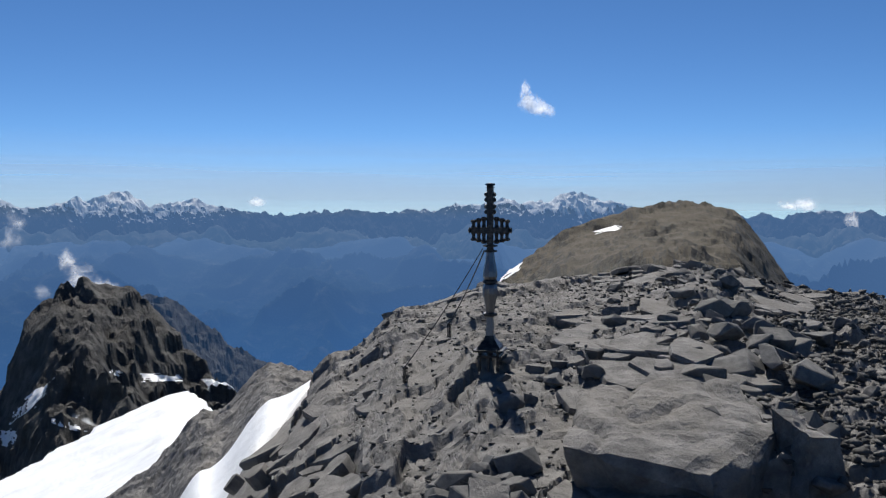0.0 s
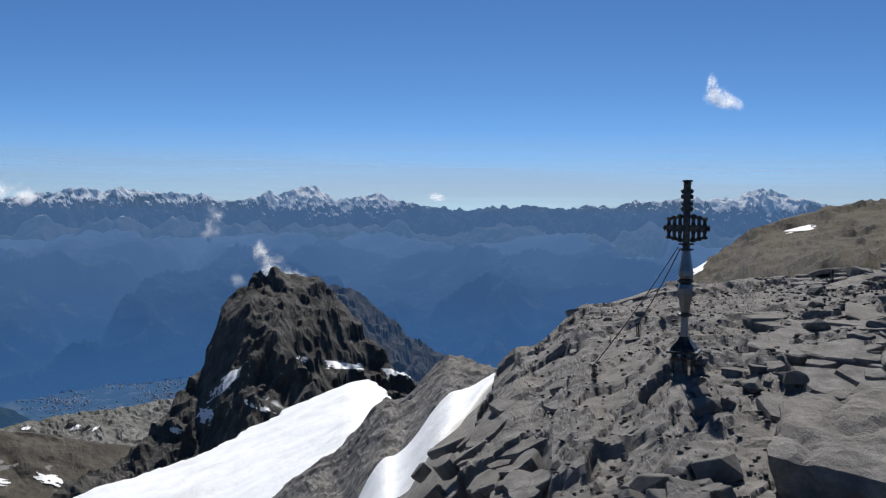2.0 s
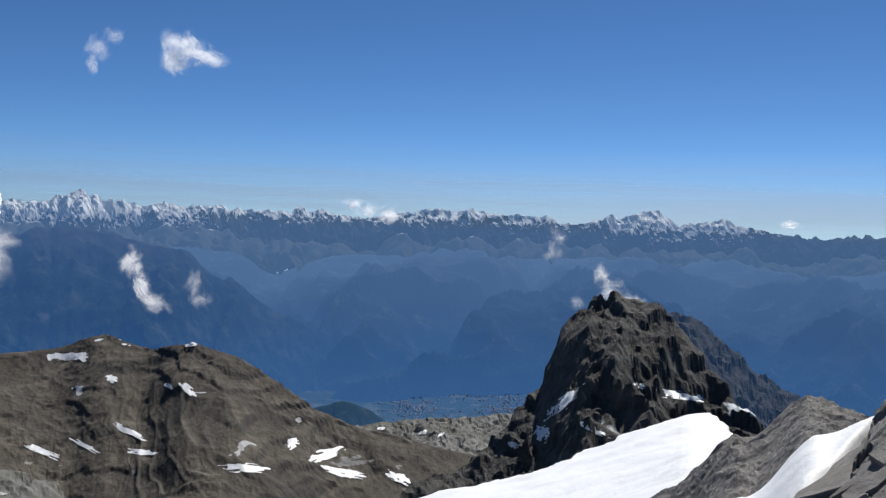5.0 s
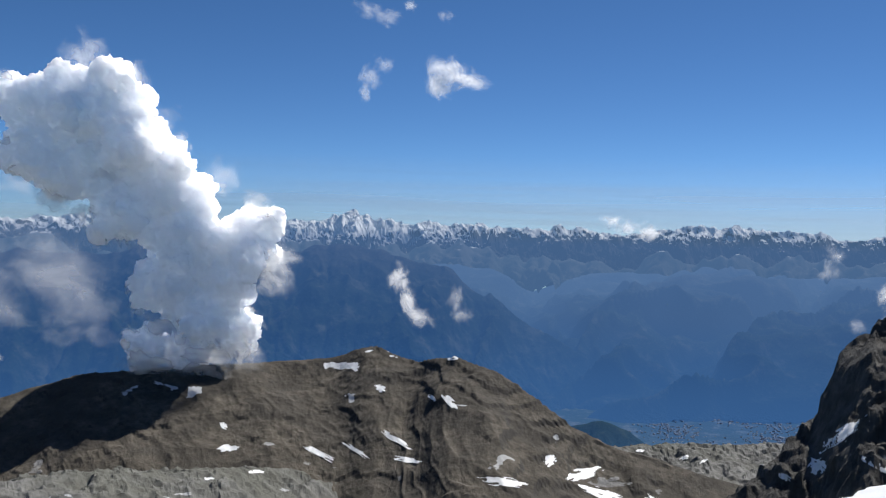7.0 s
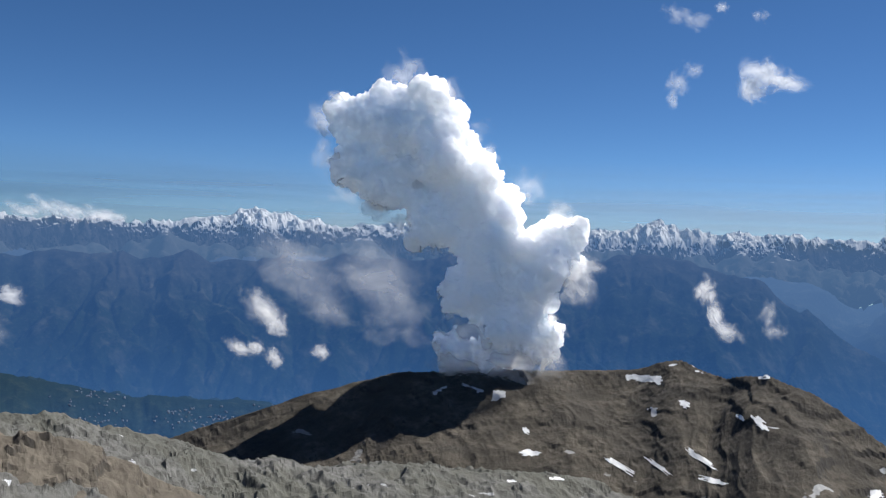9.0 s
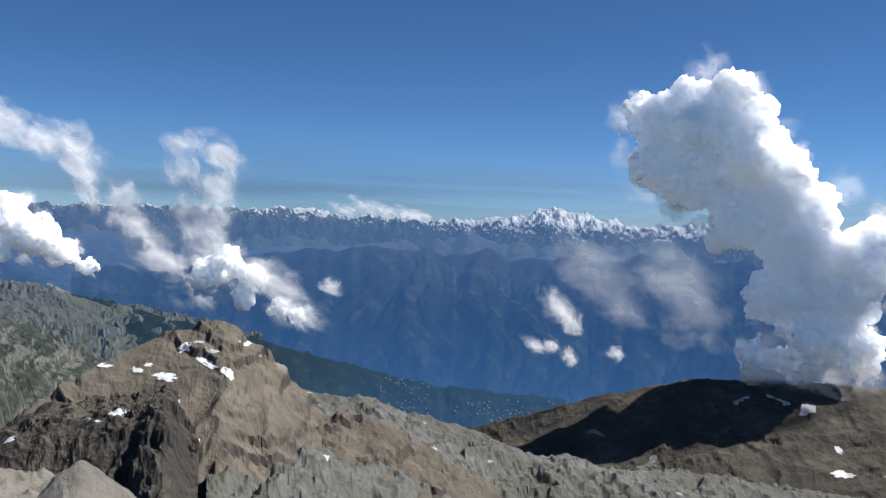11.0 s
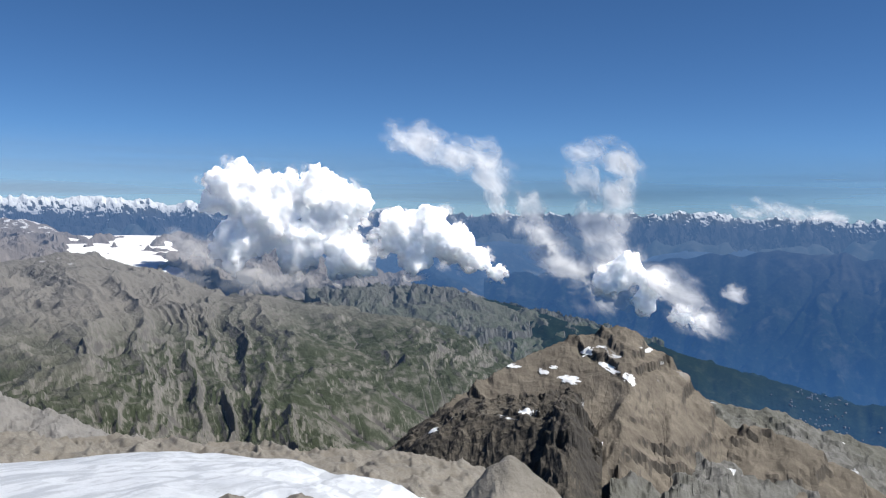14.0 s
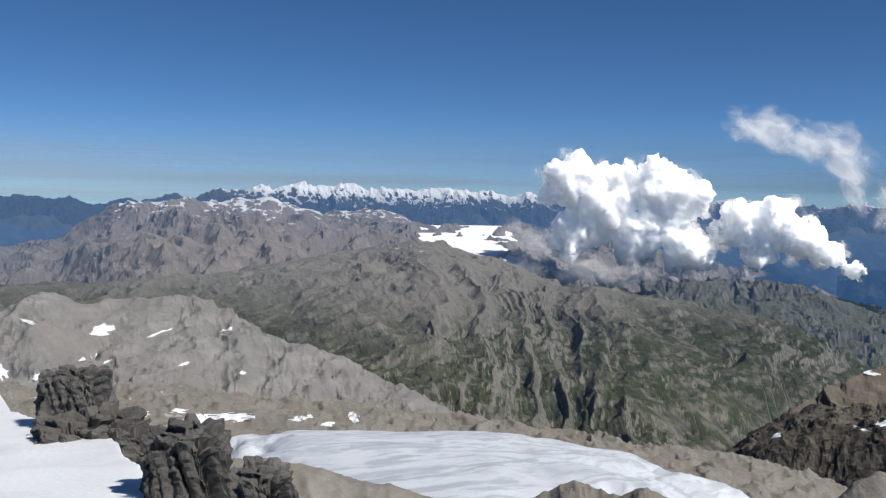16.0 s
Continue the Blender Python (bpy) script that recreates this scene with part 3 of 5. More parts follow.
# The brown material's dark steep rock also stands in for this cliff's shade.
land("shale_shoulder", 98.5, 112, 430, 760, 420, 150, ridge([(98.5, -15.5, 600), (99.6, -13.4, 610), (100.3, -11.9, 620), (102, -12.3, 640), (104.7, -12.2, 660), (107, -12.4, 680), (109.5, -14.0, 660), (112, -16.5, 640)], 0.55, 0.06, 70, 8, 101, jag=0.2, step=24, terrace=0.6, fine=0.5), BROWN, "tan shoulder ending in a cliff toned dark for its shade", "mountain", smooth=False, crag=(2.5, 16), wear=(4, 30, 2), grain=(2.2, 14))
GREY_RIDGE_FORM = ridge([(115, -17.5, 560), (121, -15.4, 580), (124.8, -14.2, 600), (128.5, -12.8, 620), (132.6, -11.0, 640), (136.8, -9.1, 660), (139.2, -8.5, 660), (140.8, -7.8, 680), (143.9, -5.9, 700), (147, -6.2, 700), (150.5, -6.5, 700), (152.6, -5.6, 690), (154.7, -6.9, 670), (158, -8.7, 650), (168, -10, 640)], 0.33, 0.4, 100, 14, 107, jag=0.3, step=12, terrace=0.4, fine=0.5)
land("grey_ridge", 115, 168, 300, 1000, 1000, 190, GREY_RIDGE_FORM, GREY, "grey karst ridge with ledges and snow remnants", "ridge", smooth=False, crag=(1.5, 18), wear=(5, 60, 3), grain=(6, 30))
land("glacier", 106, 145, 95, 300, 300, 90, lambda az, r, x, y: np.interp(r, [95, 170, 245, 300], [-34, -46.5, -61.5, -86]) - np.interp(az + 2.5 * fbm(x / 14, y / 14, 115, 4), [106, 112, 118, 126, 138, 140, 143, 145], [22, 10, 3.5, 0.6, 0, 1.5, 10, 16]) + fbm(x / 60, y / 60, 113, 5) * 2.0, ICE, "flat grey-white glacier with melt lines", "glacier")
MORAINE_BANK_FORM = ridge([(104, -20.0, 290), (110, -18.2, 290), (116, -17.4, 300), (121, -16.5, 310), (127, -15.4, 320), (134, -14.6, 320), (140, -14.1, 320), (147, -13.0, 320), (155, -12.2, 320), (168, -12, 320)], 0.12, 0.1, 30, 5.5, 117, jag=0.6, step=3, fine=0.6)
land("moraine_bank", 104, 168, 225, 420, 700, 70, MORAINE_BANK_FORM, PALE, "pale rock bank with snow remnants beside the glacier", "moraine", crag=(1.26, 8))
land("snow_basin", 141, 170, 50, 260, 220, 70, lambda az, r, x, y: np.interp(r, [50, 100, 125, 160, 260], [-17.5, -25.5, -29, -35, -52]) - 26 * np.clip((np.interp(r, [50, 75, 100, 130, 160], [145.8, 146.8, 148.6, 152, 155]) + 0.8 * fbm(x / 22, y / 22, 121, 3) - az) / 4, 0, 2) + fbm(x / 30, y / 30, 119, 4) * 1.2, SNOW, "white snow basin below rock towers", "snowfield")

dark_line = [(27.5, -12.5, 430), (26.8, -11.6, 440), (25.4, -10.0, 450), (24.6, -7.5, 455), (23.7, -6.0, 460), (22.7, -4.8, 460), (20.9, -4.3, 460), (18.8, -4.7, 460), (18, -5.4, 460), (16.5, -7.0, 450), (15, -9.0, 440), (13, -11.0, 420), (10, -13, 400)]
DARK_PEAK_FORM = ridge([(a, e + 0.4, d) for a, e, d in dark_line] + [(29.5, -14.2, 410), (33.6, -16.2, 380), (37, -18, 360), (5, -14, 400)], 0.36, 0.9, 60, 19, 127, jag=0.2, soft=0.3, step=14, terrace=0.5, fine=0.45)
land("dark_peak", 5, 37, 265, 700, 800, 200, DARK_PEAK_FORM, DARK, "dark craggy rock peak with snow gullies", "mountain", smooth=False, crag=(0.9, 12), wear=(5, 45, 3), grain=(5, 20))
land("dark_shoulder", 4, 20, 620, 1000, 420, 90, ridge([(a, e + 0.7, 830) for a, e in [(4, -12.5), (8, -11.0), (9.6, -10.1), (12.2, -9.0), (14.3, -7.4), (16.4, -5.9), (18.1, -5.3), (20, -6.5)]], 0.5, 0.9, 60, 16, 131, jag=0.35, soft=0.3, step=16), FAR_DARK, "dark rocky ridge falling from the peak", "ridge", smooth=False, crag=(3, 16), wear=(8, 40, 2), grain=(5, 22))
land("snowfield", 10, 44, 55, 262, 300, 150,
     lambda az, r, x, y: smooth_between(az, [(10, -42), (13, -41.5), (16, -39.5), (18, -42), (23, -48.3), (29.5, -56.5), (38.5, -64.5), (44, -72)], 1.0) * (0.35 + 0.65 * r / 205)
     - np.clip(r - 212 + np.clip(az - 17, 0, 9) * 3.2 + np.clip(15.5 - az, 0, 9) * 22 + fbm(x / 18, y / 18, 135, 4) * 16, 0, 90) * 0.7 + fbm(x / 35, y / 35, 137, 5) * 1.6,
     SNOW, "smooth white snowfield on the slope", "snowfield")
BROWN_DOME_FORM = ridge([(3, -9, 120), (-1, -6.5, 130), (-3.3, -4.4, 140), (-5.8, -2.4, 145), (-7.5, -1.1, 150), (-9.5, -0.5, 150), (-11.9, 0.25, 155), (-14.5, 0.5, 160), (-17.1, 0.1, 155), (-18.3, -1.0, 150), (-19.5, -2.8, 145), (-21, -5.0, 140), (-24, -8, 135), (-34, -14, 130)], 0.085, 0.35, 22, 2.2, 139, jag=0.2)
land("brown_dome", -34, 3, 60, 300, 600, 150, BROWN_DOME_FORM, DOME, "rounded brown scree summit dome", "hill", smooth=False, crag=(1.2, 3.5), grain=(0.8, 5))


# ---- the summit ----
SLAB_R = [2, 6, 10, 13.5, 18, 25, 32, 45, 62]
SLAB_Z = {-60: [-1.7, -2.2, -2.4, -2.6, -3, -4, -6, -12, -22], -30: [-1.8, -2.4, -2.5, -2.45, -2.3, -2.4, -3.5, -8, -18], -22: [-1.8, -2.5, -2.5, -2.3, -2.0, -2.15, -3, -7, -14], -14: [-1.8, -2.6, -2.45, -2.0, -1.75, -1.42, -2.2, -5, -10],
          -8: [-1.8, -2.65, -2.6, -2.05, -1.85, -1.75, -2.5, -5, -10], -2.7: [-1.8, -2.7, -2.68, -2.0, -1.98, -2.05, -3.2, -7, -12], 2: [-1.8, -2.9, -3.0, -2.62, -2.15, -2.5, -4.2, -8, -15], 6: [-1.8, -3.1, -3.3, -3.1, -2.9, -3.7, -5.2, -8, -17],
          10: [-1.8, -3.4, -3.7, -3.6, -3.9, -4.8, -5.5, -7.0, -20], 14: [-1.8, -3.6, -4.5, -4.9, -5.3, -6.3, -7.4, -9.2, -22], 18: [-1.8, -3.8, -5.2, -6.2, -7.2, -8.6, -9.8, -11.6, -24], 22: [-1.8, -3.9, -5.5, -6.8, -8.2, -10, -11.6, -14, -26], 60: [-1.8, -3.9, -5.6, -7, -8.8, -11.2, -13, -17, -28]}


def summit_base(az, r):
    keys = sorted(SLAB_Z)
    rows = np.stack([np.interp(r, SLAB_R, SLAB_Z[k]) for k in keys])
    pos = np.clip(np.interp(az, keys, range(len(keys))), 0, len(keys) - 1.001)
    i = np.floor(pos).astype(int)
    f = pos - i
    f = f * f * (3 - 2 * f)
    return np.take_along_axis(rows, i[None], 0)[0] * (1 - f) + np.take_along_axis(rows, i[None] + 1, 0)[0] * f


def summit(az, r, x, y):
    """Dipping limestone beds, parted by joints into plates of several sizes, with a lower slope beyond their edge."""
    base = summit_base(az, r)
    wx, wy = x + fbm(x / 2.5, y / 2.5, 5, 4) * 1.3, y + fbm(x / 2.5, y / 2.5, 8, 4) * 1.3
    ca, sa = math.cos(0.62), math.sin(0.62)
    u, v = ca * wx + sa * wy, -sa * wx + ca * wy
    e1, w1, ox, oy = plates(u / 4.2, v / 2.1, 211)
    e2, w2, px, py = plates(u / 1.3, v / 0.75, 223)
    e3, w3, qx, qy = plates(u / 0.42, v / 0.26, 227)
    broken = np.clip(fbm(x / 3.5, y / 3.5, 257, 3) * 1.8 + np.interp(az, [-20, -10, -5, 6, 12], [0.75, 0.55, 0.28, 0.3, 0.6]), 0.12, 1)
    k1, k2, k3 = np.clip(e1 / 0.06, 0, 1), np.clip(e2 / 0.1, 0, 1), np.clip(e3 / 0.16, 0, 1)
    z = base + ((w1 - 0.5) * 0.10 + oy * (w1 - 0.35) * 0.16) * k1
    z = z + ((w2 - 0.4) * 0.18 + py * (w2 - 0.4) * 0.30) * broken * k2 * np.clip(broken * 2 - 0.6, 0.1, 1)
    z = z + ((w3 - 0.3) * 0.08) * broken * k3 + (ridged(u / 1.9, v / 0.8, 229, 5, 0.55) - 0.6) * 0.07 * (0.4 + broken)
    # beds that end in low steps, and open cracks along the same lines
    for wide, deep, tall, seed in ((5.2, 2.0, 0.055, 271), (2.2, 0.9, 0.024, 277), (0.9, 0.4, 0.009, 283)):
        line = perlin(u / wide + 0.4 * fbm(u, v, seed + 2, 3), v / deep, seed) + 0.12 * perlin(u / wide * 3, v / deep * 3, seed + 1)
        z = z + tall * np.tanh(line / 0.04) - 3.5 * tall * np.clip(1 - np.abs(line + 0.03) / 0.05, 0, 1) * np.clip(fbm(u / 2.2, v / 2.2, seed + 5, 3) * 3 + 0.5, 0, 1)
    # a hollow under a broken ledge
    ledge = 13.3 + 0.9 * fbm(x / 1.2, y / 1.2, 247, 4)
    z = z - 0.95 * np.clip((ledge - r) / 0.18, 0, 1) * np.clip((az - 4.6) / 1.6, 0, 1)
    pit = 9.95 + 0.5 * fbm(x / 0.9, y / 0.9, 249, 4)
    z = z - 0.9 * np.clip((pit - r) / 0.3, 0, 1) * np.clip((-6.2 - az) / 1.5, 0, 1) * np.clip((az + 23) / 2, 0, 1)
    edge = smooth_between(az, [(-60, 90), (4.5, 90), (5.2, 34), (7.0, 25), (8, 17.5), (10, 13.5), (13, 11.3), (18, 10), (26, 9)], 0.6) + fbm(x / 1.6, y / 1.6, 233, 4) * 2.2
    low = base - np.interp(r, [9, 14, 30, 45], [1.6, 1.05, 0.7, 0.3]) + fbm(x / 4, y / 4, 239, 6) * 0.5 + (ridged(x / 2.2, y / 2.2, 245, 5) - 0.6) * 0.5
    return np.where(r > edge, np.minimum(z, low), z)


land("summit_rock", -40, 26, 3.0, 60, 1000, 460, summit, SLAB, "jointed grey limestone slabs on the summit", "rock", smooth=False, bend=1.55)
land("summit_ground", -180, 180, 0.0, 24, 240, 24, lambda az, r, x, y: np.where((az > -42) & (az < 26), summit_base(az, r) - 0.6, np.interp(r, [0, 1.5, 3, 6, 24], [-1.7, -1.75, -2.2, -3.4, -10])) + fbm(x / 2, y / 2, 241, 4) * 0.12, SLAB, "grey broken rock underfoot", "rock")
land("snow_strip", 5, 26, 12, 36, 200, 120,
     lambda az, r, x, y: summit_base(az, r) - np.interp(r, [9, 14, 30, 45], [1.6, 1.05, 0.7, 0.3]) - 0.35 + 1.05 * np.clip(1.25 - ((r - np.interp(az, [6.6, 8, 10, 14, 26], [29.5, 27, 24.5, 22.5, 20])) / np.interp(az, [6.2, 6.8, 8, 10, 14, 26], [0.05, 0.6, 2.2, 3.6, 4.6, 5])) ** 2, -1.5, 0.75) + fbm(x / 3, y / 3, 243, 5) * 0.14,
     OLD_SNOW, "strip of old white snow beside the slabs", "snow patch")
land("summit_rim", 96, 128, 12, 40, 420, 120, ridge([(96, -20, 24), (98, -18.5, 24), (100.5, -16.9, 24), (102.6, -15.2, 24), (104.3, -14.0, 24), (105.5, -14.8, 24), (107.1, -16.6, 23), (110, -16.9, 23), (114, -16.6, 24), (121.5, -16.0, 26), (124, -17, 26), (128, -19, 26)], 0.5, 0.6, 5, 1.2, 251, jag=0.3, soft=0.3), PALE, "pale sunlit limestone rim of the summit", "rock", smooth=False)


def crag(name, az, d, top, foot, wide, deep, seed, label, lean=0.0):
    """A steep-walled rock, cut by upright clefts and level beds: a block of many faces pushed about by noise."""
    bm = bmesh.new()
    bmesh.ops.create_cube(bm, size=1.0)
    bmesh.ops.subdivide_edges(bm, edges=bm.edges[:], cuts=38, use_grid_fill=True)
    z0, z1 = d * math.tan(radians(foot)), d * math.tan(radians(top))
    big = max(wide, deep)
    for vert in bm.verts:
        c = vert.co
        squeeze = 1.0 - 0.16 * (c.z + 0.5)
        p = Vector((c.x * wide * squeeze + lean * (c.z + 0.5), c.y * deep * squeeze, (c.z + 0.5) * (z1 - z0)))
        out = Vector((c.x, c.y, 0.0)).normalized() if Vector((c.x, c.y, 0.0)).length > 0.01 else Vector((0, 0, 0))
        q = p + Vector((seed * 7.1, seed * 3.3, 0))
        gap, own = noise.voronoi(Vector((q.x + 0.25 * q.z, q.y, 0)) * (5.5 / big))
        cleft = max(0.0, 1 - (gap[1] - gap[0]) * 4.0) * 0.09
        bed = noise.noise(Vector((q.x * 0.3, q.y * 0.3, q.z * 2.6)) * (5.0 / big)) * 0.05
        grit = noise.fractal(q * (14 / big), 0.8, 2.0, 5) * 0.03
        p += out * (0.06 - cleft + bed + grit + noise.noise(own[0] * 3.7) * 0.07) * big
        p.z += ((noise.noise(own[0] * 2.3) * 0.16 - cleft * 0.8) * (c.z + 0.5) + noise.fractal(q * (12 / big), 0.9, 2.0, 4) * 0.03 * (c.z + 0.5) - 0.22 * (c.x * c.x + c.y * c.y) * max(0.0, c.z)) * big
        vert.co = p
    me = bpy.data.meshes.new(name)
    bm.to_mesh(me)
    bm.free()
    ob = new(name, me)
    me.materials.append(TOWER)
    x, y = flat(np.array(az), np.array(d))
    ob.matrix_world = pose(float(x), float(y), EYE + z0, 0, 0, az)
    return tagged(ob, label, "rock tower", kind="structure")


crag("rock_tower", 150.5, 125, -10.3, -14.2, 8.6, 9, 3, "dark vertical-walled rock tower above the snow")
crag("rock_step", 149.7, 106, -12.9, -16.0, 11.5, 9, 5, "low dark rock step at the snow's edge")
crag("rock_bastion", 144.2, 64, -13.9, -22.0, 5.2, 7, 8, "dark blocky rock bastion beside the snow")
crag("rock_knob", 139.8, 55, -16.2, -22, 3.6, 5, 11, "dark rounded rock knob")
land("rock_shelf", 112, 142, 40, 100, 400, 80, ridge([(112, -21.5, 75), (118, -20.8, 75), (124, -19.8, 75), (128, -18.5, 75), (131, -17.6, 75), (134, -16.8, 75), (137, -16.0, 75), (139.5, -15.5, 75), (142, -15.3, 75)], 0.3, 0.4, 9, 1.3, 331, jag=0.35, step=1.2), PALE, "tan and pale rock shelf above the glacier", "rock")


# ---- clouds ----
def cloud_material(name, thick, lo, hi, scale):
    k = Mat(name)
    body = k.blend(0.5, k.node("ShaderNodeBsdfDiffuse", Color=(0.98, 0.98, 0.98)).outputs[0], k.node("ShaderNodeBsdfTranslucent", Color=(0.98, 0.98, 0.98)).outputs[0])
    if thick >= 1:
        soft = k.node("ShaderNodeBsdfPrincipled", **{"Base Color": (0.985, 0.985, 0.985), "Roughness": 1.0, "Specular IOR Level": 0.0, "Subsurface Weight": 1.0, "Subsurface Radius": (1.0, 1.0, 1.0), "Subsurface Scale": 64.0})
        soft.subsurface_method = "BURLEY"
        return k.end(k.blend(0.2, soft.outputs[0], body))
    clear = k.node("ShaderNodeBsdfTransparent").outputs[0]
    cover = k.math("MULTIPLY", k.ramp(k.noise(scale, 7, 0.62, dist=0.4), lo, hi), thick)
    return k.end(k.blend(cover, clear, body))


PUFF = cloud_material("cumulus", 1.0, 0, 0, 0)
VEIL = cloud_material("cloud_veil", 0.5, 0.42, 0.62, 0.02)


def unit_ball(subdivisions):
    bm = bmesh.new()
    bmesh.ops.create_icosphere(bm, subdivisions=subdivisions, radius=1.0)
    bm.verts.index_update()
    got = np.array([v.co[:] for v in bm.verts]), np.array([[v.index for v in f.verts] for f in bm.faces])
    bm.free()
    return got


BALLS = {1: unit_ball(1), 2: unit_ball(2)}


def mesh_of(name, verts, tris):
    me = bpy.data.meshes.new(name)
    me.vertices.add(len(verts))
    me.vertices.foreach_set("co", verts.astype(np.float32).ravel())
    me.loops.add(tris.size)
    me.loops.foreach_set("vertex_index", tris.ravel().astype(np.int32))
    me.polygons.add(len(tris))
    me.polygons.foreach_set("loop_start", np.arange(0, tris.size, tris.shape[1], dtype=np.int32))
    me.update(calc_edges=True)
    return me


def lump_mesh(name, lumps, dist, grow, voxel, seed):
    """Round lumps, each with smaller ones on it, to be run together into one billowing skin."""
    rng = random.Random(seed)
    verts, tris, n = [], [], 0
    for az, el, size in lumps:
        a, r = radians(az), dist * math.tan(radians(size)) * grow
        c = Vector((-math.sin(a) * dist, math.cos(a) * dist, EYE + dist * math.tan(radians(el))))
        balls = [(c, r * 0.86)]
        for _ in range(16):
            d = Vector((rng.gauss(0, 1), rng.gauss(0, 1), rng.gauss(0.15, 1))).normalized()
            s = rng.uniform(0.28, 0.5)
            balls.append((c + d * r * (1.02 - s * 0.62), r * s))
            for _ in range(3):
                e = (d + Vector((rng.gauss(0, 0.6), rng.gauss(0, 0.6), rng.gauss(0.1, 0.6)))).normalized()
                balls.append((c + d * r * (1.02 - s * 0.62) + e * r * s * 0.8, r * s * rng.uniform(0.3, 0.55)))
        for where, radius in balls:
            v, t = BALLS[2 if radius > voxel * 3 else 1]
            verts.append(v * radius + np.array(where))
            tris.append(t + n)
            n += len(v)
    return mesh_of(name, np.concatenate(verts), np.concatenate(tris))


def cloud(label, dist, lumps, seed, thick=True, veils=(1.1,), veil=VEIL, fine=0.2, group=""):
    top = tagged(new("cloud"), label, "cloud", group)
    layers = ([("core", 1.0, PUFF)] if thick else []) + [("veil", g, veil) for g in veils]
    for i, (name, grow, material) in enumerate(layers):
        voxel = dist * math.tan(radians(fine))
        ob = new(name, lump_mesh(name, lumps, dist, grow, voxel, seed))
        ob.parent = top
        ob.data.materials.append(material)
        skin = ob.modifiers.new("skin", "REMESH")
        skin.mode, skin.voxel_size, skin.use_smooth_shade = "VOXEL", voxel, True
        for scale, strength in ((2.6, 0.9), (0.9, 0.62), (0.42, 0.26), (0.2, 0.09)):
            tex = bpy.data.textures.new("billow", "CLOUDS")
            tex.noise_scale, tex.noise_depth = dist * math.tan(radians(scale * 0.45)), 3
            push = ob.modifiers.new("billow", "DISPLACE")
            push.texture, push.texture_coords, push.strength, push.mid_level = tex, "GLOBAL", dist * math.tan(radians(strength)), 0.5
    return top


def wisp_material(name, cover, body_at=-0.75):
    """Thin cloud: a soft round falloff broken by billowing noise."""
    k = Mat(name)
    at = k.t.nodes.new("ShaderNodeTexCoord").outputs["Object"]
    n = k.t.nodes.new("ShaderNodeVectorMath")
    n.operation = "LENGTH"
    k.put(n.inputs[0], at)
    chance = k.node("ShaderNodeObjectInfo").outputs["Random"]
    shift = k.t.nodes.new("ShaderNodeVectorMath")
    shift.operation = "ADD"
    k.put(shift.inputs[0], at), k.put(shift.inputs[1], k.node("ShaderNodeCombineXYZ", X=k.math("MULTIPLY", chance, 40), Y=chance, Z=k.math("MULTIPLY", chance, 17)).outputs[0])
    puffs = k.noise(1.1, 7, 0.55, vec=shift.outputs[0], dist=0.5)
    dense = k.math("SUBTRACT", k.math("ADD", k.math("MULTIPLY", puffs, 2.6), body_at), k.math("MULTIPLY", k.math("POWER", n.outputs["Value"], 1.6), 1.15))
    white = (0.95, 0.955, 0.96)
    body = k.blend(0.5, k.node("ShaderNodeBsdfDiffuse", Color=white).outputs[0], k.node("ShaderNodeBsdfTranslucent", Color=white).outputs[0])
    return k.end(k.blend(k.math("MULTIPLY", k.ramp(dense, -0.1, 1.0), cover), k.node("ShaderNodeBsdfTransparent").outputs[0], body))


THIN, FAINT, SOFT = wisp_material("thin_cloud", 0.8), wisp_material("faint_cloud", 0.32), wisp_material("soft_cloud_edge", 0.62)
DENSE = wisp_material("dense_cloud", 0.8, -0.62)


def wisp_mesh(seed, material):
    """A crumpled thin sheet, two across."""
    U, V = np.meshgrid(np.linspace(-1, 1, 28), np.linspace(-1, 1, 28), indexing="ij")
    me = sheet_mesh("sheet", U, fbm(U * 1.6, V * 1.6, seed, 4) * 0.16, V)
    me.materials.append(material)
    return me


SHEETS = {m.name: [wisp_mesh(900 + i * 10, m) for i in range(4)] for m in (THIN, FAINT, SOFT, DENSE)}


def sheet_on(top, dist, az, el, w, h, tilt, mesh):
    """One crumpled sheet of thin cloud, turned half to the view and half to the sun."""
    ob = new("sheet", mesh)
    ob.parent = top
    x, y = flat(np.array(az), np.array(dist))
    k = dist * math.tan(radians(1))
    at = Vector((float(x), float(y), EYE + dist * math.tan(radians(el))))
    view = at.normalized()
    face = (view * (1 if view.dot(sdir) >= 0 else -1) * 1.1 + sdir).normalized()
    side = face.cross(Vector((0, 0, 1))).normalized()
    rise = side.cross(face).normalized()
    spread = 1.25 / max(0.5, abs(face.dot(view)))
    turn = Matrix((side, face, rise)).transposed().to_4x4()
    ob.matrix_world = Matrix.Translation(at) @ turn @ pose(0, 0, 0, 0, tilt, 0) @ Matrix.Diagonal((w * k * spread, (w + h) * k * 0.5, h * k * spread, 1))


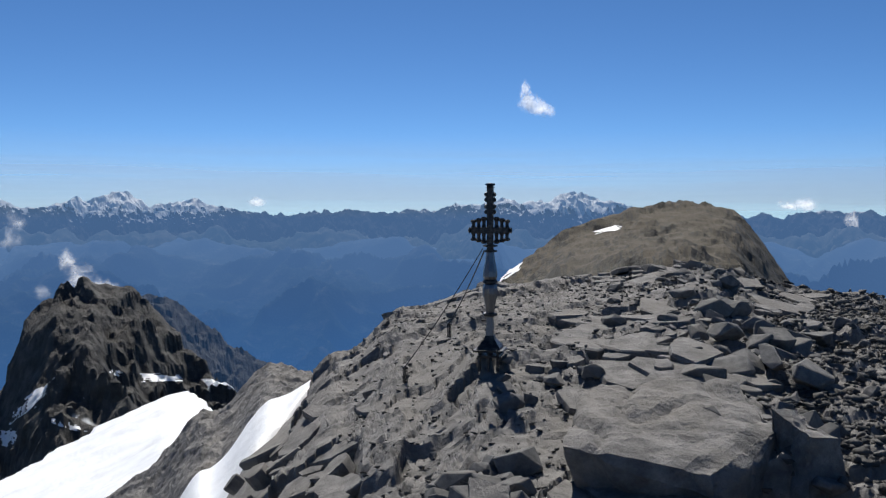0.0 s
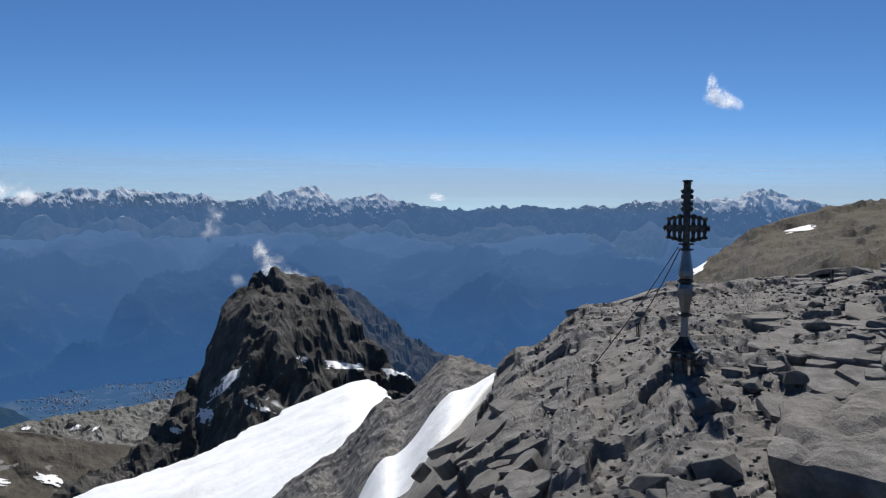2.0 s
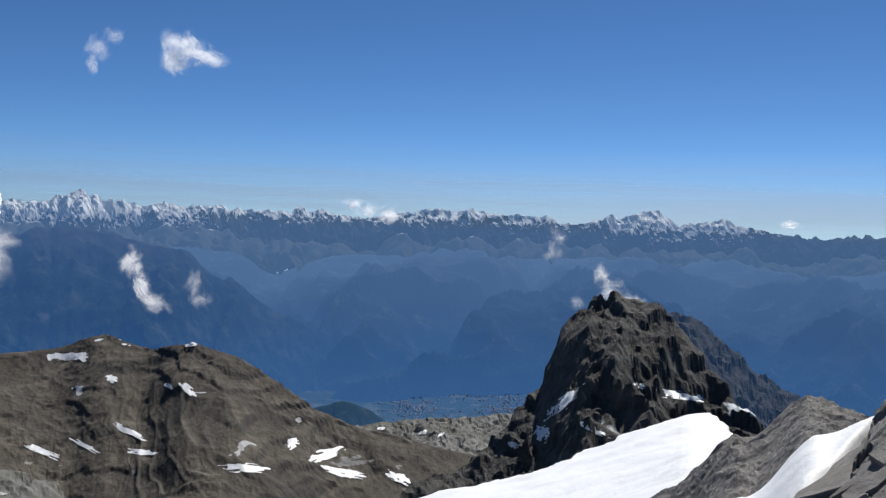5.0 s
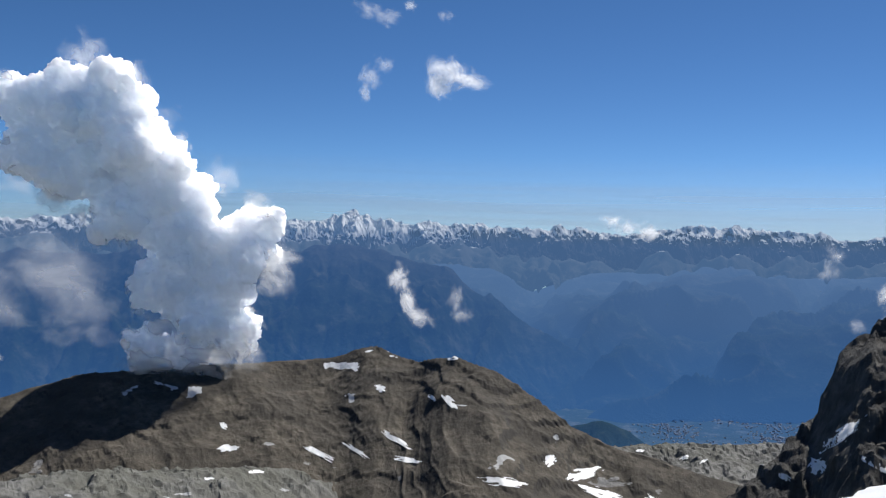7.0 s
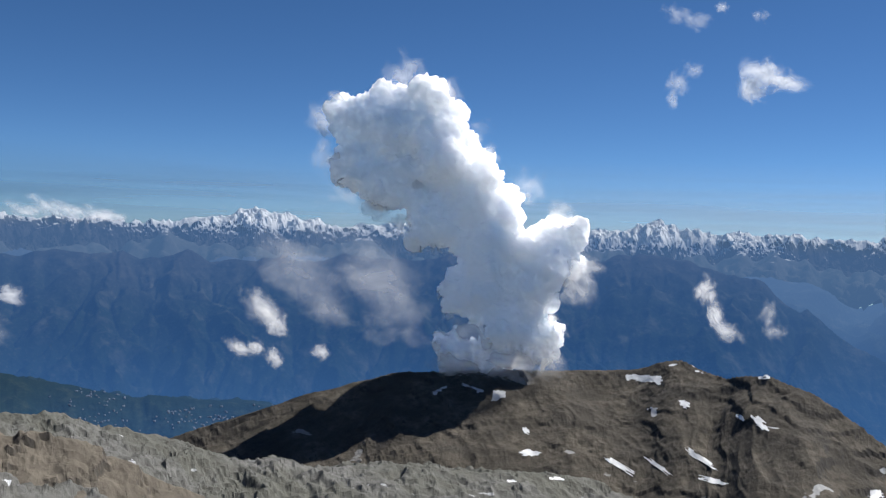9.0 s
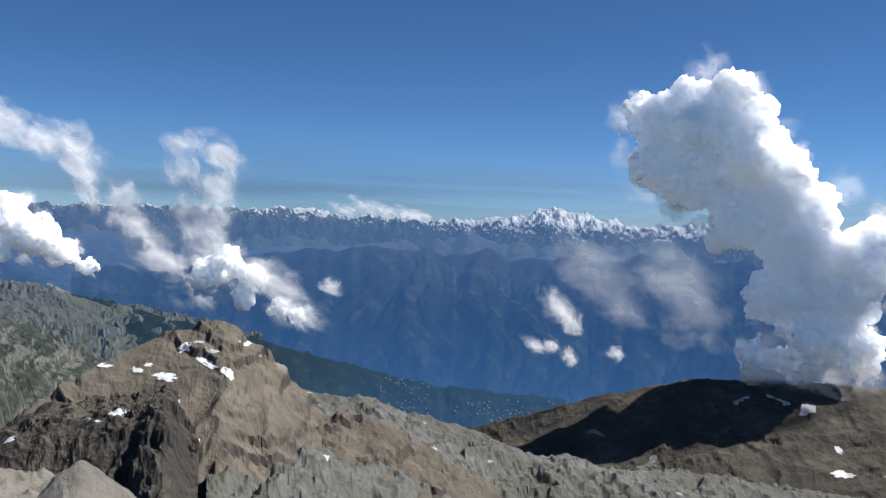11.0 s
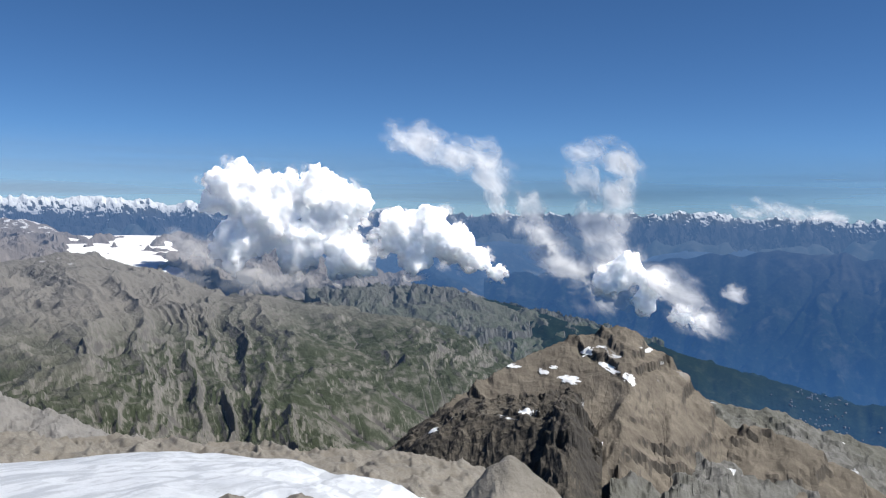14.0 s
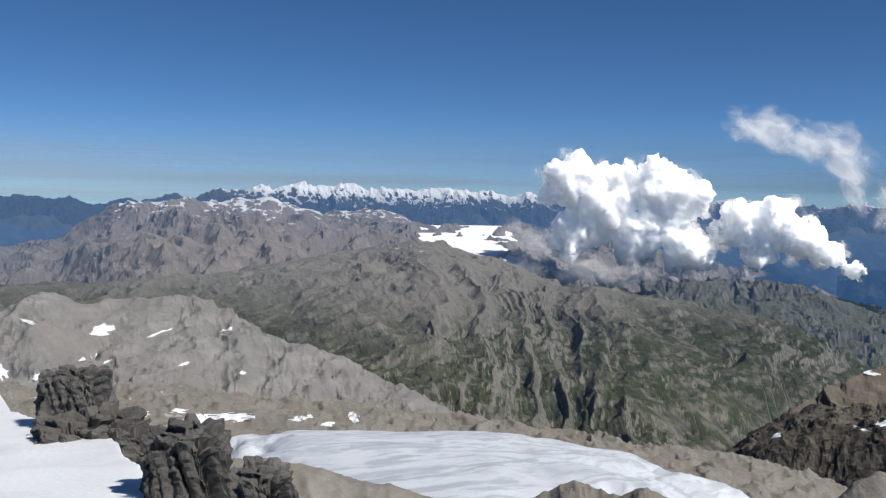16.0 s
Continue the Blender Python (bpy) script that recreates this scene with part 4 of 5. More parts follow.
def fringe(top, dist, lumps, seed, count=6, share=0.48):
    """Soft torn edges round the lumps of a thick cloud."""
    rng = random.Random(seed)
    for az, el, size in lumps:
        for i in range(count):
            a, d = (i + rng.uniform(-0.35, 0.35)) / count * 2 * math.pi, size * rng.uniform(0.95, 1.12)
            u, v, w = az + d * math.cos(a), el + d * math.sin(a), size * share * rng.uniform(0.75, 1.25)
            if not any(math.hypot(u - p, v - q) < 1.16 * z for p, q, z in lumps if (p, q) != (az, el)):
                sheet_on(top, dist * rng.uniform(0.985, 1.01), u, v, w, w * rng.uniform(0.7, 1.0), rng.uniform(0, 180), rng.choice(SHEETS[SOFT.name]))


def wisp(label, dist, lumps, material=None):
    """A thin torn cloud of overlapping crumpled sheets; lumps of (bearing, rise, half width, half height, tilt)."""
    top = tagged(new("cloud"), label, "cloud")
    twice = len(lumps) < 5
    for i, (az, el, w, h, tilt) in enumerate(lumps):
        w, h = (w, h) if twice else (w * 1.35, h * 1.3)
        for j in range(2 if twice else 1):
            d = dist * (1 + 0.012 * j + 0.004 * i)
            sheet_on(top, d, az + (j - 0.5) * w * 0.3, el + (j - 0.5) * h * 0.25, w, h, tilt + j * 14, SHEETS[(material or THIN).name][(i + 2 * j) % 4])
    return top


LUMPS = [(68.2, 6.6, 2.8), (71.8, 6.3, 1.7), (70.9, 4.4, 2.0), (66.0, 4.5, 2.5), (69.4, 2.9, 2.0), (64.3, 2.0, 2.4), (67.0, 0.6, 1.7), (63.0, -0.6, 2.4), (59.6, -1.1, 2.3), (61.0, -3.3, 2.0), (64.2, -3.6, 1.8), (62.2, -5.8, 1.8), (60.0, -6.2, 1.4), (65.0, -7.4, 1.3), (62.8, -7.9, 1.2)]
top = cloud("tall white cumulus cloud rising from the ridge", 1345, LUMPS, 1, True, (), VEIL, 0.15)
fringe(top, 1330, LUMPS, 5)
wisp("soft mist at the foot of the tall cumulus", 1300, [(62.8, -8.1, 2.4, 1.0, 0), (60.3, -7.4, 1.5, 1.0, 10), (65.4, -8.0, 1.5, 0.8, 0), (58.6, -2.6, 1.2, 1.3, 0), (64.9, -6.0, 1.2, 1.3, 0)], SOFT)
wisp("thin torn edge of the tall cumulus", 1360, [(73.6, 6.6, 1.1, 1.0, 20), (73.2, 4.2, 1.2, 1.3, 0), (72.0, 2.2, 1.4, 1.1, 0), (61.0, 3.0, 1.2, 1.1, -30)], FAINT)
wisp("thin grey mist trailing from the cumulus", 1420, [(72, -0.6, 2.6, 2.2, 0), (75, -2.2, 2.4, 1.9, 0), (70.2, -3.2, 2.4, 2.0, 20), (73.4, -4.8, 1.6, 1.0, 0), (69.4, -6.0, 1.6, 1.0, 0)], FAINT)
wisp("small torn white cloud", 1500, [(77.0, -5.2, 1.3, 1.1, 0), (76.2, -5.9, 0.8, 0.8, 30)])
wisp("small torn white cloud", 1520, [(78.2, -7.4, 1.0, 0.6, 10), (77.3, -7.3, 0.6, 0.5, 0), (76.2, -7.9, 0.5, 0.6, 0), (73.5, -7.5, 0.6, 0.5, 0)])
wisp("thin upright wisp of cloud", 1600, [(50.2, -2.8, 0.55, 1.0, 15), (49.6, -4.2, 0.6, 0.9, -20), (48.9, -5.3, 0.9, 0.8, 0)])
wisp("thin upright wisp of cloud", 1620, [(46.8, -3.9, 0.5, 0.9, 20), (46.3, -5.0, 0.6, 0.8, 0)], FAINT)
wisp("fluffy wisp high in the blue sky", 2500, [(47.9, 9.8, 1.3, 1.2, 0), (46.3, 9.5, 1.3, 0.8, 15), (48.2, 8.9, 0.9, 0.9, 0)])
wisp("hooked wisp high in the blue sky", 2520, [(51.5, 10.1, 0.7, 0.6, -30), (52.3, 9.3, 0.6, 0.9, 20), (52.6, 8.3, 0.4, 0.7, 0)], FAINT)
wisp("fluffy wisp high in the blue sky", 2540, [(52.6, 13.3, 0.9, 0.7, 20), (51.4, 12.8, 0.9, 0.6, -10), (50.0, 13.6, 0.4, 0.4, 0), (47.8, 13.0, 0.5, 0.4, 0)], FAINT)
wisp("small white wisp in the blue sky", 2560, [(-5.3, 6.5, 0.8, 0.7, 20), (-6.2, 6.1, 0.8, 0.5, 20), (-5.0, 7.3, 0.4, 0.6, 0)])
wisp("white puff of cloud behind the dark peak", 560, [(21.4, -3.7, 1.2, 0.9, 10), (20.7, -4.4, 1.3, 0.7, 0), (22.1, -2.9, 0.6, 0.8, 0)])
wisp("thin wisp before the blue mountains", 2300, [(24.7, -0.7, 0.6, 0.6, 0), (25.0, -1.6, 0.5, 0.9, 0), (23.4, -4.6, 0.5, 0.5, 0)], FAINT)
wisp("flat white cloud over the far range", 4200, [(37.4, 0.95, 0.7, 0.4, -25), (36.2, 0.65, 0.9, 0.5, -25), (35.2, 0.35, 0.8, 0.5, -20)])
wisp("small far cumulus over the range", 4300, [(11.4, 0.5, 0.5, 0.3, 0)])
wisp("small far cumulus over the range", 4320, [(-21.2, 0.35, 0.7, 0.5, 0), (-23.6, -0.9, 0.5, 0.9, 0), (-20.4, 0.2, 0.6, 0.3, 0)])
LUMPS = [(121.2, 0.9, 1.72), (118.6, 1.3, 1.26), (119.4, -0.4, 1.72), (116.2, 0.9, 1.49), (114.4, 0.3, 1.26), (121.0, -2.2, 1.38), (117.4, -2.4, 1.49), (114.4, -2.8, 1.49), (115.8, -0.8, 1.38)]
top = cloud("bank of white cumulus over the plateau", 2350, LUMPS, 16, True, (), VEIL, 0.16)
fringe(top, 2320, LUMPS, 6)
LUMPS = [(111.4, -1.4, 1.49), (109.4, -1.0, 1.38), (108.0, -2.0, 1.26), (110.4, -2.8, 1.15), (106.4, -2.8, 0.8), (105.2, -3.6, 0.57)]
top = cloud("white cumulus beside the cloud bank", 2380, LUMPS, 17, True, (), VEIL, 0.14)
fringe(top, 2350, LUMPS, 7)
wisp("thin mist below the cloud bank", 2280, [(120, -3.8, 2.4, 1.3, 0), (123.4, -2.4, 2.2, 1.6, 0), (117, -4.2, 2.2, 0.9, 0), (123.8, -4.2, 2.0, 1.0, 0)], FAINT)
wisp("upright column of thin white cloud", 2250, [(99.9, 3.9, 0.9, 0.8, 0), (98.3, 3.6, 1.0, 0.9, 0), (97.6, 2.4, 0.7, 1.0, 0), (100.2, 2.2, 0.8, 1.0, 10), (98.4, 0.9, 1.1, 1.1, 0), (99.3, -0.4, 1.1, 1.1, 0), (98.5, -1.8, 1.2, 1.2, 0), (98.3, -3.0, 1.3, 1.0, 0), (103.0, -0.9, 0.9, 0.9, 20), (101.4, -2.9, 1.1, 0.9, 0), (102.2, -2.0, 0.9, 0.8, 0)], DENSE)
LUMPS = [(97.4, -3.3, 1.0), (98.6, -3.9, 0.9), (95.8, -4.1, 0.8), (96.4, -5.0, 0.7), (94.0, -5.8, 0.6), (92.9, -6.3, 0.5)]
top = cloud("white cloud at the foot of the column", 2250, LUMPS, 20, True, (), VEIL, 0.14)
fringe(top, 2230, LUMPS, 8)
wisp("frayed fringe of the column's foot", 2220, [(95.0, -4.0, 1.6, 1.1, -25), (93.2, -5.8, 1.4, 0.9, -20), (98.8, -4.4, 1.6, 1.1, 0), (101.3, -2.6, 1.4, 0.9, 0), (102.6, -0.8, 1.2, 0.9, 0), (103.6, 0.7, 0.8, 0.8, 0), (91.2, -4.3, 0.6, 0.4, 0)], DENSE)
wisp("curled grey-white wisp in the sky", 2400, [(111.6, 4.7, 1.0, 0.8, 0), (110.0, 4.5, 1.2, 0.9, -15), (108.4, 4.0, 1.3, 0.9, -15), (106.8, 3.8, 1.2, 0.9, 0), (105.9, 2.9, 1.0, 1.1, 0), (105.6, 1.4, 0.6, 1.2, 0)], DENSE)
wisp("white cumulus along the far range", 4250, [(90.6, 0.3, 0.9, 0.5, 0), (89.2, 0.6, 1.0, 0.6, 0), (88.0, 0.4, 0.9, 0.5, 0), (86.4, 0.25, 1.1, 0.45, 0)])


# ---- things on the summit ----
def part(name, bm, material, parent, label="", smooth=False):
    me = bpy.data.meshes.new(name)
    bm.to_mesh(me)
    bm.free()
    for f in me.polygons:
        f.use_smooth = smooth
    me.materials.append(material)
    ob = new(name, me)
    ob.parent = parent
    if label:
        tagged(ob, label)
    return ob


def ground_at(az, r):
    """The height of the summit rock at a bearing and distance."""
    a, b = np.array([[az]]), np.array([[float(r)]])
    x, y = flat(a, b)
    return float(x[0, 0]), float(y[0, 0]), EYE + float(summit(a, b, x, y)[0, 0])


k = Mat("weathered_iron")
IRON = k.end(k.surface(k.mix(k.ramp(k.noise(18, 5), 0.4, 0.65), (0.025, 0.027, 0.03), (0.07, 0.065, 0.06)), k.ramp(k.noise(40, 4), 0.3, 0.7, 0.28, 0.55), k.bump(k.noise(60, 4), 0.004, 0.5), 0.75, 0.5))
k = Mat("bare_steel")
STEEL = k.end(k.surface(k.mix(k.noise(30, 4), (0.10, 0.105, 0.11), (0.2, 0.2, 0.21)), 0.34, None, 0.9, 0.5))
k = Mat("steel_cable")
CABLE = k.end(k.surface(k.mix(k.noise(80, 3), (0.03, 0.03, 0.03), (0.08, 0.08, 0.08)), 0.5, None, 0.6, 0.4))


def turned(rings, sides=8, spin=0.0):
    """A turned or many-sided solid from rings of (height, half width)."""
    bm = bmesh.new()
    loops = [[bm.verts.new((w * math.cos(2 * math.pi * i / sides + spin), w * math.sin(2 * math.pi * i / sides + spin), z)) for i in range(sides)] for z, w in rings]
    for lo, hi in zip(loops, loops[1:]):
        for i in range(sides):
            bm.faces.new((lo[i], lo[(i + 1) % sides], hi[(i + 1) % sides], hi[i]))
    bm.faces.new(loops[0][::-1]), bm.faces.new(loops[-1])
    return bm


def bar(x, y, z, bevel=0.006):
    bm = bmesh.new()
    bmesh.ops.create_cube(bm, size=1.0, matrix=Matrix.Diagonal((x, y, z, 1)))
    bmesh.ops.bevel(bm, geom=bm.edges[:], offset=bevel, segments=1, affect="EDGES")
    return bm


def summit_cross(az, r):
    x, y, z = ground_at(az, r)
    z = EYE - 2.02
    top = tagged(new("summit_cross"), "ornate dark cast-iron summit cross on a footed plinth", "cross")
    q = math.pi / 4
    part("foot_frame", bar(0.30, 0.30, 0.03), IRON, top).matrix_local = pose(0, 0, 0.075)
    for sx in (-0.12, 0, 0.12):
        for sy in (-0.12, 0.12):
            part("foot", turned([(-0.12, 0.022), (0.05, 0.018), (0.14, 0.024)], 6), IRON, top).matrix_local = pose(sx, sy, 0)
    part("plate", bar(0.40, 0.40, 0.028), IRON, top).matrix_local = pose(0, 0, 0.152)
    part("plinth_roof", turned([(0.166, 0.225), (0.20, 0.21), (0.30, 0.10), (0.345, 0.078)], 4, q), IRON, top, "black four-sided plinth roof")
    part("shaft", turned([(0.34, 0.068), (0.58, 0.056), (0.60, 0.06)], 4, q), STEEL, top)
    part("collar", turned([(0.60, 0.075), (0.615, 0.10), (0.64, 0.10), (0.655, 0.065)], 8), IRON, top)
    part("lower_spindle", turned([(0.65, 0.055), (0.72, 0.066), (0.90, 0.098), (0.97, 0.10), (1.02, 0.088), (1.04, 0.07)], 8, q), STEEL, top, "grey faceted spindle with bright edges", False)
    part("knob", turned([(1.03, 0.07), (1.05, 0.102), (1.075, 0.102), (1.095, 0.075)], 10), IRON, top)
    part("upper_spindle", turned([(1.09, 0.08), (1.13, 0.098), (1.20, 0.095), (1.34, 0.068), (1.46, 0.052)], 8, q), STEEL, top, "grey faceted spindle with bright edges")
    for h, w in ((1.47, 0.095), (1.54, 0.10)):
        part("collar", turned([(h - 0.02, 0.05), (h - 0.008, w), (h + 0.008, w), (h + 0.02, 0.05)], 6), IRON, top)
    part("upright", bar(0.085, 0.07, 0.88), IRON, top).matrix_local = pose(0, 0, 1.90)
    part("arm", bar(0.50, 0.07, 0.085), IRON, top).matrix_local = pose(0, 0, 1.745)
    lobe = [(0.0, 0.018), (0.02, 0.03), (0.05, 0.022), (0.09, 0.024), (0.115, 0.042), (0.13, 0.042), (0.15, 0.026)]
    for sx in (-1, 1):
        for i, d in enumerate((0.085, 0.155, 0.225)):
            for turn in (0, 180):
                part("lobe", turned(lobe, 6), IRON, top).matrix_local = pose(sx * d, 0, 1.745 + (0.03 if turn == 0 else -0.03), 0, turn, 0) @ Matrix.Diagonal((1, 1, 1.0 - 0.13 * i, 1))
        part("tip", turned([(0, 0.03), (0.015, 0.05), (0.03, 0.03), (0.045, 0.045), (0.06, 0.02)], 6), IRON, top).matrix_local = pose(sx * 0.235, 0, 1.745, 0, 90 * sx, 0)
    for h in (1.99, 2.06, 2.15, 2.22):
        for sx in (-1, 1):
            part("lobe", turned([(0, 0.02), (0.02, 0.034), (0.035, 0.03), (0.05, 0.012)], 6), IRON, top).matrix_local = pose(sx * 0.03, 0, h, 0, 90 * sx, 0)
    part("crown", turned([(2.30, 0.03), (2.315, 0.062), (2.33, 0.03), (2.345, 0.07), (2.365, 0.06), (2.37, 0.03)], 6), IRON, top)
    top.matrix_world = pose(x, y, z, 0, 0, -12)
    return top, Vector((x, y, z))


cross, cross_foot = summit_cross(-2.68, 13.35)


def cable(name, a, b, thick, sag, label, category="cable"):
    cu = bpy.data.curves.new(name, "CURVE")
    cu.dimensions, cu.bevel_depth, cu.bevel_resolution = "3D", thick, 1
    sp = cu.splines.new("POLY")
    sp.points.add(16)
    for i in range(17):
        f = i / 16
        c = a.lerp(b, f) - Vector((0, 0, sag * 4 * f * (1 - f)))
        sp.points[i].co = (*c, 1)
    cu.materials.append(CABLE)
    return tagged(new(name, cu), label, category)


def anchor(az, r, high, z=None):
    """An iron eye bolt in the rock, with a turnbuckle frame."""
    x, y, g = ground_at(az, r)
    top = tagged(new("cable_anchor"), "iron anchor bolt with tensioner set in the slab", "anchor", "cable anchors of the cross")
    part("bolt", turned([(-0.1, 0.014), (high, 0.014), (high + 0.01, 0.02)], 6), IRON, top)
    for sx in (-0.028, 0.028):
        part("tensioner_rod", turned([(0.02, 0.008), (high - 0.02, 0.008)], 6), IRON, top).matrix_local = pose(sx, 0, 0)
    for h in (0.02, high - 0.02):
        part("tensioner_end", bar(0.075, 0.03, 0.025, 0.005), IRON, top).matrix_local = pose(0, 0, h)
    top.matrix_world = pose(x, y, g, 0, 0, 20)
    return Vector((x, y, g + high))


hold = cross_foot + Vector((-0.10, 0.0, 1.50))
tie_near = anchor(2.2, 14.2, 0.24)
tie_far = anchor(-0.35, 16.6, 0.30)
cable("guy_cable", hold, tie_near, 0.006, 0.05, "thin dark steel guy cable of the cross")
cable("guy_cable", hold + Vector((0.02, 0.05, -0.04)), tie_far, 0.009, 0.05, "dark steel guy cable of the cross")
anchor(-10.9, 22.5, 0.34)


# ---- loose rock ----
def hull_stone(seed, points=13, flat_z=0.62):
    """An angular broken stone, about one across."""
    rng = random.Random(seed)
    bm = bmesh.new()
    for _ in range(points):
        d = Vector((rng.gauss(0, 1), rng.gauss(0, 1), rng.gauss(0, 1))).normalized()
        m = max(abs(d.x), abs(d.y), abs(d.z))
        d = d.lerp(d / m, 0.55) * rng.uniform(0.42, 0.52)
        bm.verts.new((d.x * 1.15, d.y * 0.85, d.z * flat_z))
    got = bmesh.ops.convex_hull(bm, input=bm.verts[:])
    bmesh.ops.delete(bm, geom=list({g for g in got["geom_interior"] + got["geom_unused"] if isinstance(g, bmesh.types.BMVert)}), context="VERTS")
    bmesh.ops.dissolve_limit(bm, angle_limit=radians(14), verts=bm.verts[:], edges=bm.edges[:])
    bmesh.ops.bevel(bm, geom=bm.edges[:], offset=0.022, segments=1, affect="EDGES")
    bmesh.ops.triangulate(bm, faces=bm.faces[:])
    me = bpy.data.meshes.new("boulder")
    bm.to_mesh(me)
    bm.free()
    me.materials.append(STONE)
    return me


def plate_mesh(seed):
    """A broken bed of limestone: a many-cornered plate about one across, with a sharp worn edge."""
    rng = random.Random(seed)
    n = rng.randint(5, 8)
    bm = bmesh.new()
    ring = []
    for i in range(n):
        a = (i + rng.uniform(-0.3, 0.3)) / n * 2 * math.pi
        q = rng.uniform(0.40, 0.56)
        ring.append((math.cos(a) * q * 1.35, math.sin(a) * q * 0.8))
    for zz, grow in ((-0.5, 0.92), (0.28, 1.0), (0.5, 0.95)):
        for x, y in ring:
            bm.verts.new((x * grow + rng.uniform(-0.01, 0.01), y * grow, zz + rng.uniform(-0.08, 0.08)))
    bm.verts.new((rng.uniform(-0.2, 0.2), rng.uniform(-0.1, 0.1), 0.56))
    bmesh.ops.convex_hull(bm, input=bm.verts[:])
    bmesh.ops.triangulate(bm, faces=bm.faces[:])
    me = bpy.data.meshes.new("slab")
    bm.to_mesh(me)
    bm.free()
    me.materials.append(SLAB)
    return me


PLATES = [plate_mesh(500 + i) for i in range(16)]
summit_rock = bpy.data.objects["summit_rock"]
rng = random.Random(31)
for az0, az1, r0, r1, count, s0, s1, lift in ((-8, 6.5, 9.5, 27, 44, 0.2, 1.2, -0.09), (-14, -7, 9.5, 27, 90, 0.3, 1.5, -0.05), (-22, -8, 13, 27, 60, 0.3, 1.1, 0.02), (6.0, 13, 10.5, 17, 30, 0.25, 0.8, -0.09)):
    for _ in range(count):
        az, r = rng.uniform(az0, az1), r0 + (r1 - r0) * rng.random()
        if abs(az + 2.7) < 3.2 and 10.2 < r < 13.2 and rng.random() < 0.8:
            continue
        size = s0 + (s1 - s0) * rng.random() ** 1.8
        thick = rng.uniform(0.10, 0.26)
        x, y = (float(v) for v in flat(np.array(az), np.array(r)))
        h = [EYE + float(summit_base(np.array([np.degrees(np.arctan2(-(x + dx), y + dy))]), np.array([np.hypot(x + dx, y + dy)]))[0]) for dx, dy in ((0, 0), (0.6, 0), (0, 0.6))]
        up = Vector((-(h[1] - h[0]) / 0.6 + rng.gauss(0, 0.09), -(h[2] - h[0]) / 0.6 - rng.uniform(-0.08, 0.16), 1)).normalized()
        spin = up.to_track_quat("Z", "Y").to_matrix().to_4x4()
        ob = new("slab", rng.choice(PLATES))
        ob.parent = summit_rock
        ob.matrix_world = Matrix.Translation((x, y, h[0] + lift + rng.uniform(0.0, 0.12) - thick * 0.5)) @ spin @ pose(0, 0, 0, 0, 0, 35 + rng.gauss(0, 50)) @ Matrix.Diagonal((size, size, thick, 1))

STONES = [hull_stone(40 + i, 11 + i % 5, (0.5, 0.62, 0.8)[i % 3]) for i in range(14)]
rng = random.Random(77)
ZONES = [(-4.6, 0.8, 8.6, 10.2, 30, 0.16, 0.50), (-9.5, -3.4, 11.4, 13.6, 34, 0.14, 0.42), (-21, -13, 10.5, 17, 60, 0.22, 0.75), (-19, -8, 15, 25, 56, 0.18, 0.60), (-12, 6, 10.5, 24, 34, 0.10, 0.30), (-30, -19, 8.5, 20, 60, 0.16, 0.48)]
for az0, az1, r0, r1, count, s0, s1 in ZONES:
    for _ in range(count):
        az, r = rng.uniform(az0, az1), r0 + (r1 - r0) * rng.random() ** 0.8
        size = s0 + (s1 - s0) * rng.random() ** 2.2
        x, y, z = ground_at(az, r)
        ob = new("boulder", rng.choice(STONES))
        ob.matrix_world = pose(x, y, z + size * 0.16, rng.uniform(-22, 22), rng.uniform(-22, 22), rng.uniform(0, 360)) @ Matrix.Diagonal((size, size * rng.uniform(0.8, 1.1), size, 1))
        tagged(ob, "angular grey limestone boulder lying on the slabs", "boulder", "loose boulders on the summit")


def great_block(name, az, r, spin, corners, label, seed):
    """A huge fallen block with a rough top and broken edges."""
    x, y, z = ground_at(az, r)
    bm = bmesh.new()
    for c in corners:
        bm.verts.new(c)
    bmesh.ops.convex_hull(bm, input=bm.verts[:])
    bmesh.ops.dissolve_limit(bm, angle_limit=radians(3), verts=bm.verts[:], edges=bm.edges[:])
    bmesh.ops.triangulate(bm, faces=bm.faces[:])
    for _ in range(5):
        bmesh.ops.subdivide_edges(bm, edges=[e for e in bm.edges if e.calc_length() > 0.09], cuts=1)
        bmesh.ops.triangulate(bm, faces=bm.faces[:])
    bm.normal_update()
    for vert in bm.verts:
        p = vert.co + Vector((seed, 0, 0))
        vert.co += vert.normal * (noise.fractal(p * 3.0, 0.9, 2.0, 5) * 0.035 + noise.noise(p * 0.9) * 0.08 - 0.06 * max(0, 0.12 - abs(noise.noise(p * 1.1))) / 0.12)
    ob = part(name, bm, SLAB, None)
    ob.matrix_world = pose(x, y, EYE - 2.75, 0, 0, spin)
    return tagged(ob, label, "boulder")


great_block("great_boulder", -11.35, 10.5, -13, [(-0.77, -1.03, 0.58), (0.55, -1.25, 0.46), (1.28, -0.05, 0.64), (0.96, 1.0, 0.88), (0.2, 1.05, 0.9), (-0.73, 0.78, 0.72), (-0.74, -0.96, 0.42), (0.6, -1.28, 0.22), (-0.4, -0.1, -0.9), (0.5, -0.5, -0.9), (1.15, -0.1, -0.9), (0.9, 0.9, -0.9), (-0.6, 0.8, -0.9)], "huge grey limestone block with a black undercut face", 3)
great_block("tall_boulder", -19.4, 10.2, 18, [(-0.2, -0.3, 0), (0.25, -0.3, 0), (0.25, 0.4, 0), (-0.2, 0.4, 0), (-0.16, -0.25, 0.72), (0.2, -0.25, 0.66), (0.2, 0.35, 0.8), (-0.14, 0.35, 0.85)], "narrow upright grey block beside the great boulder", 9)
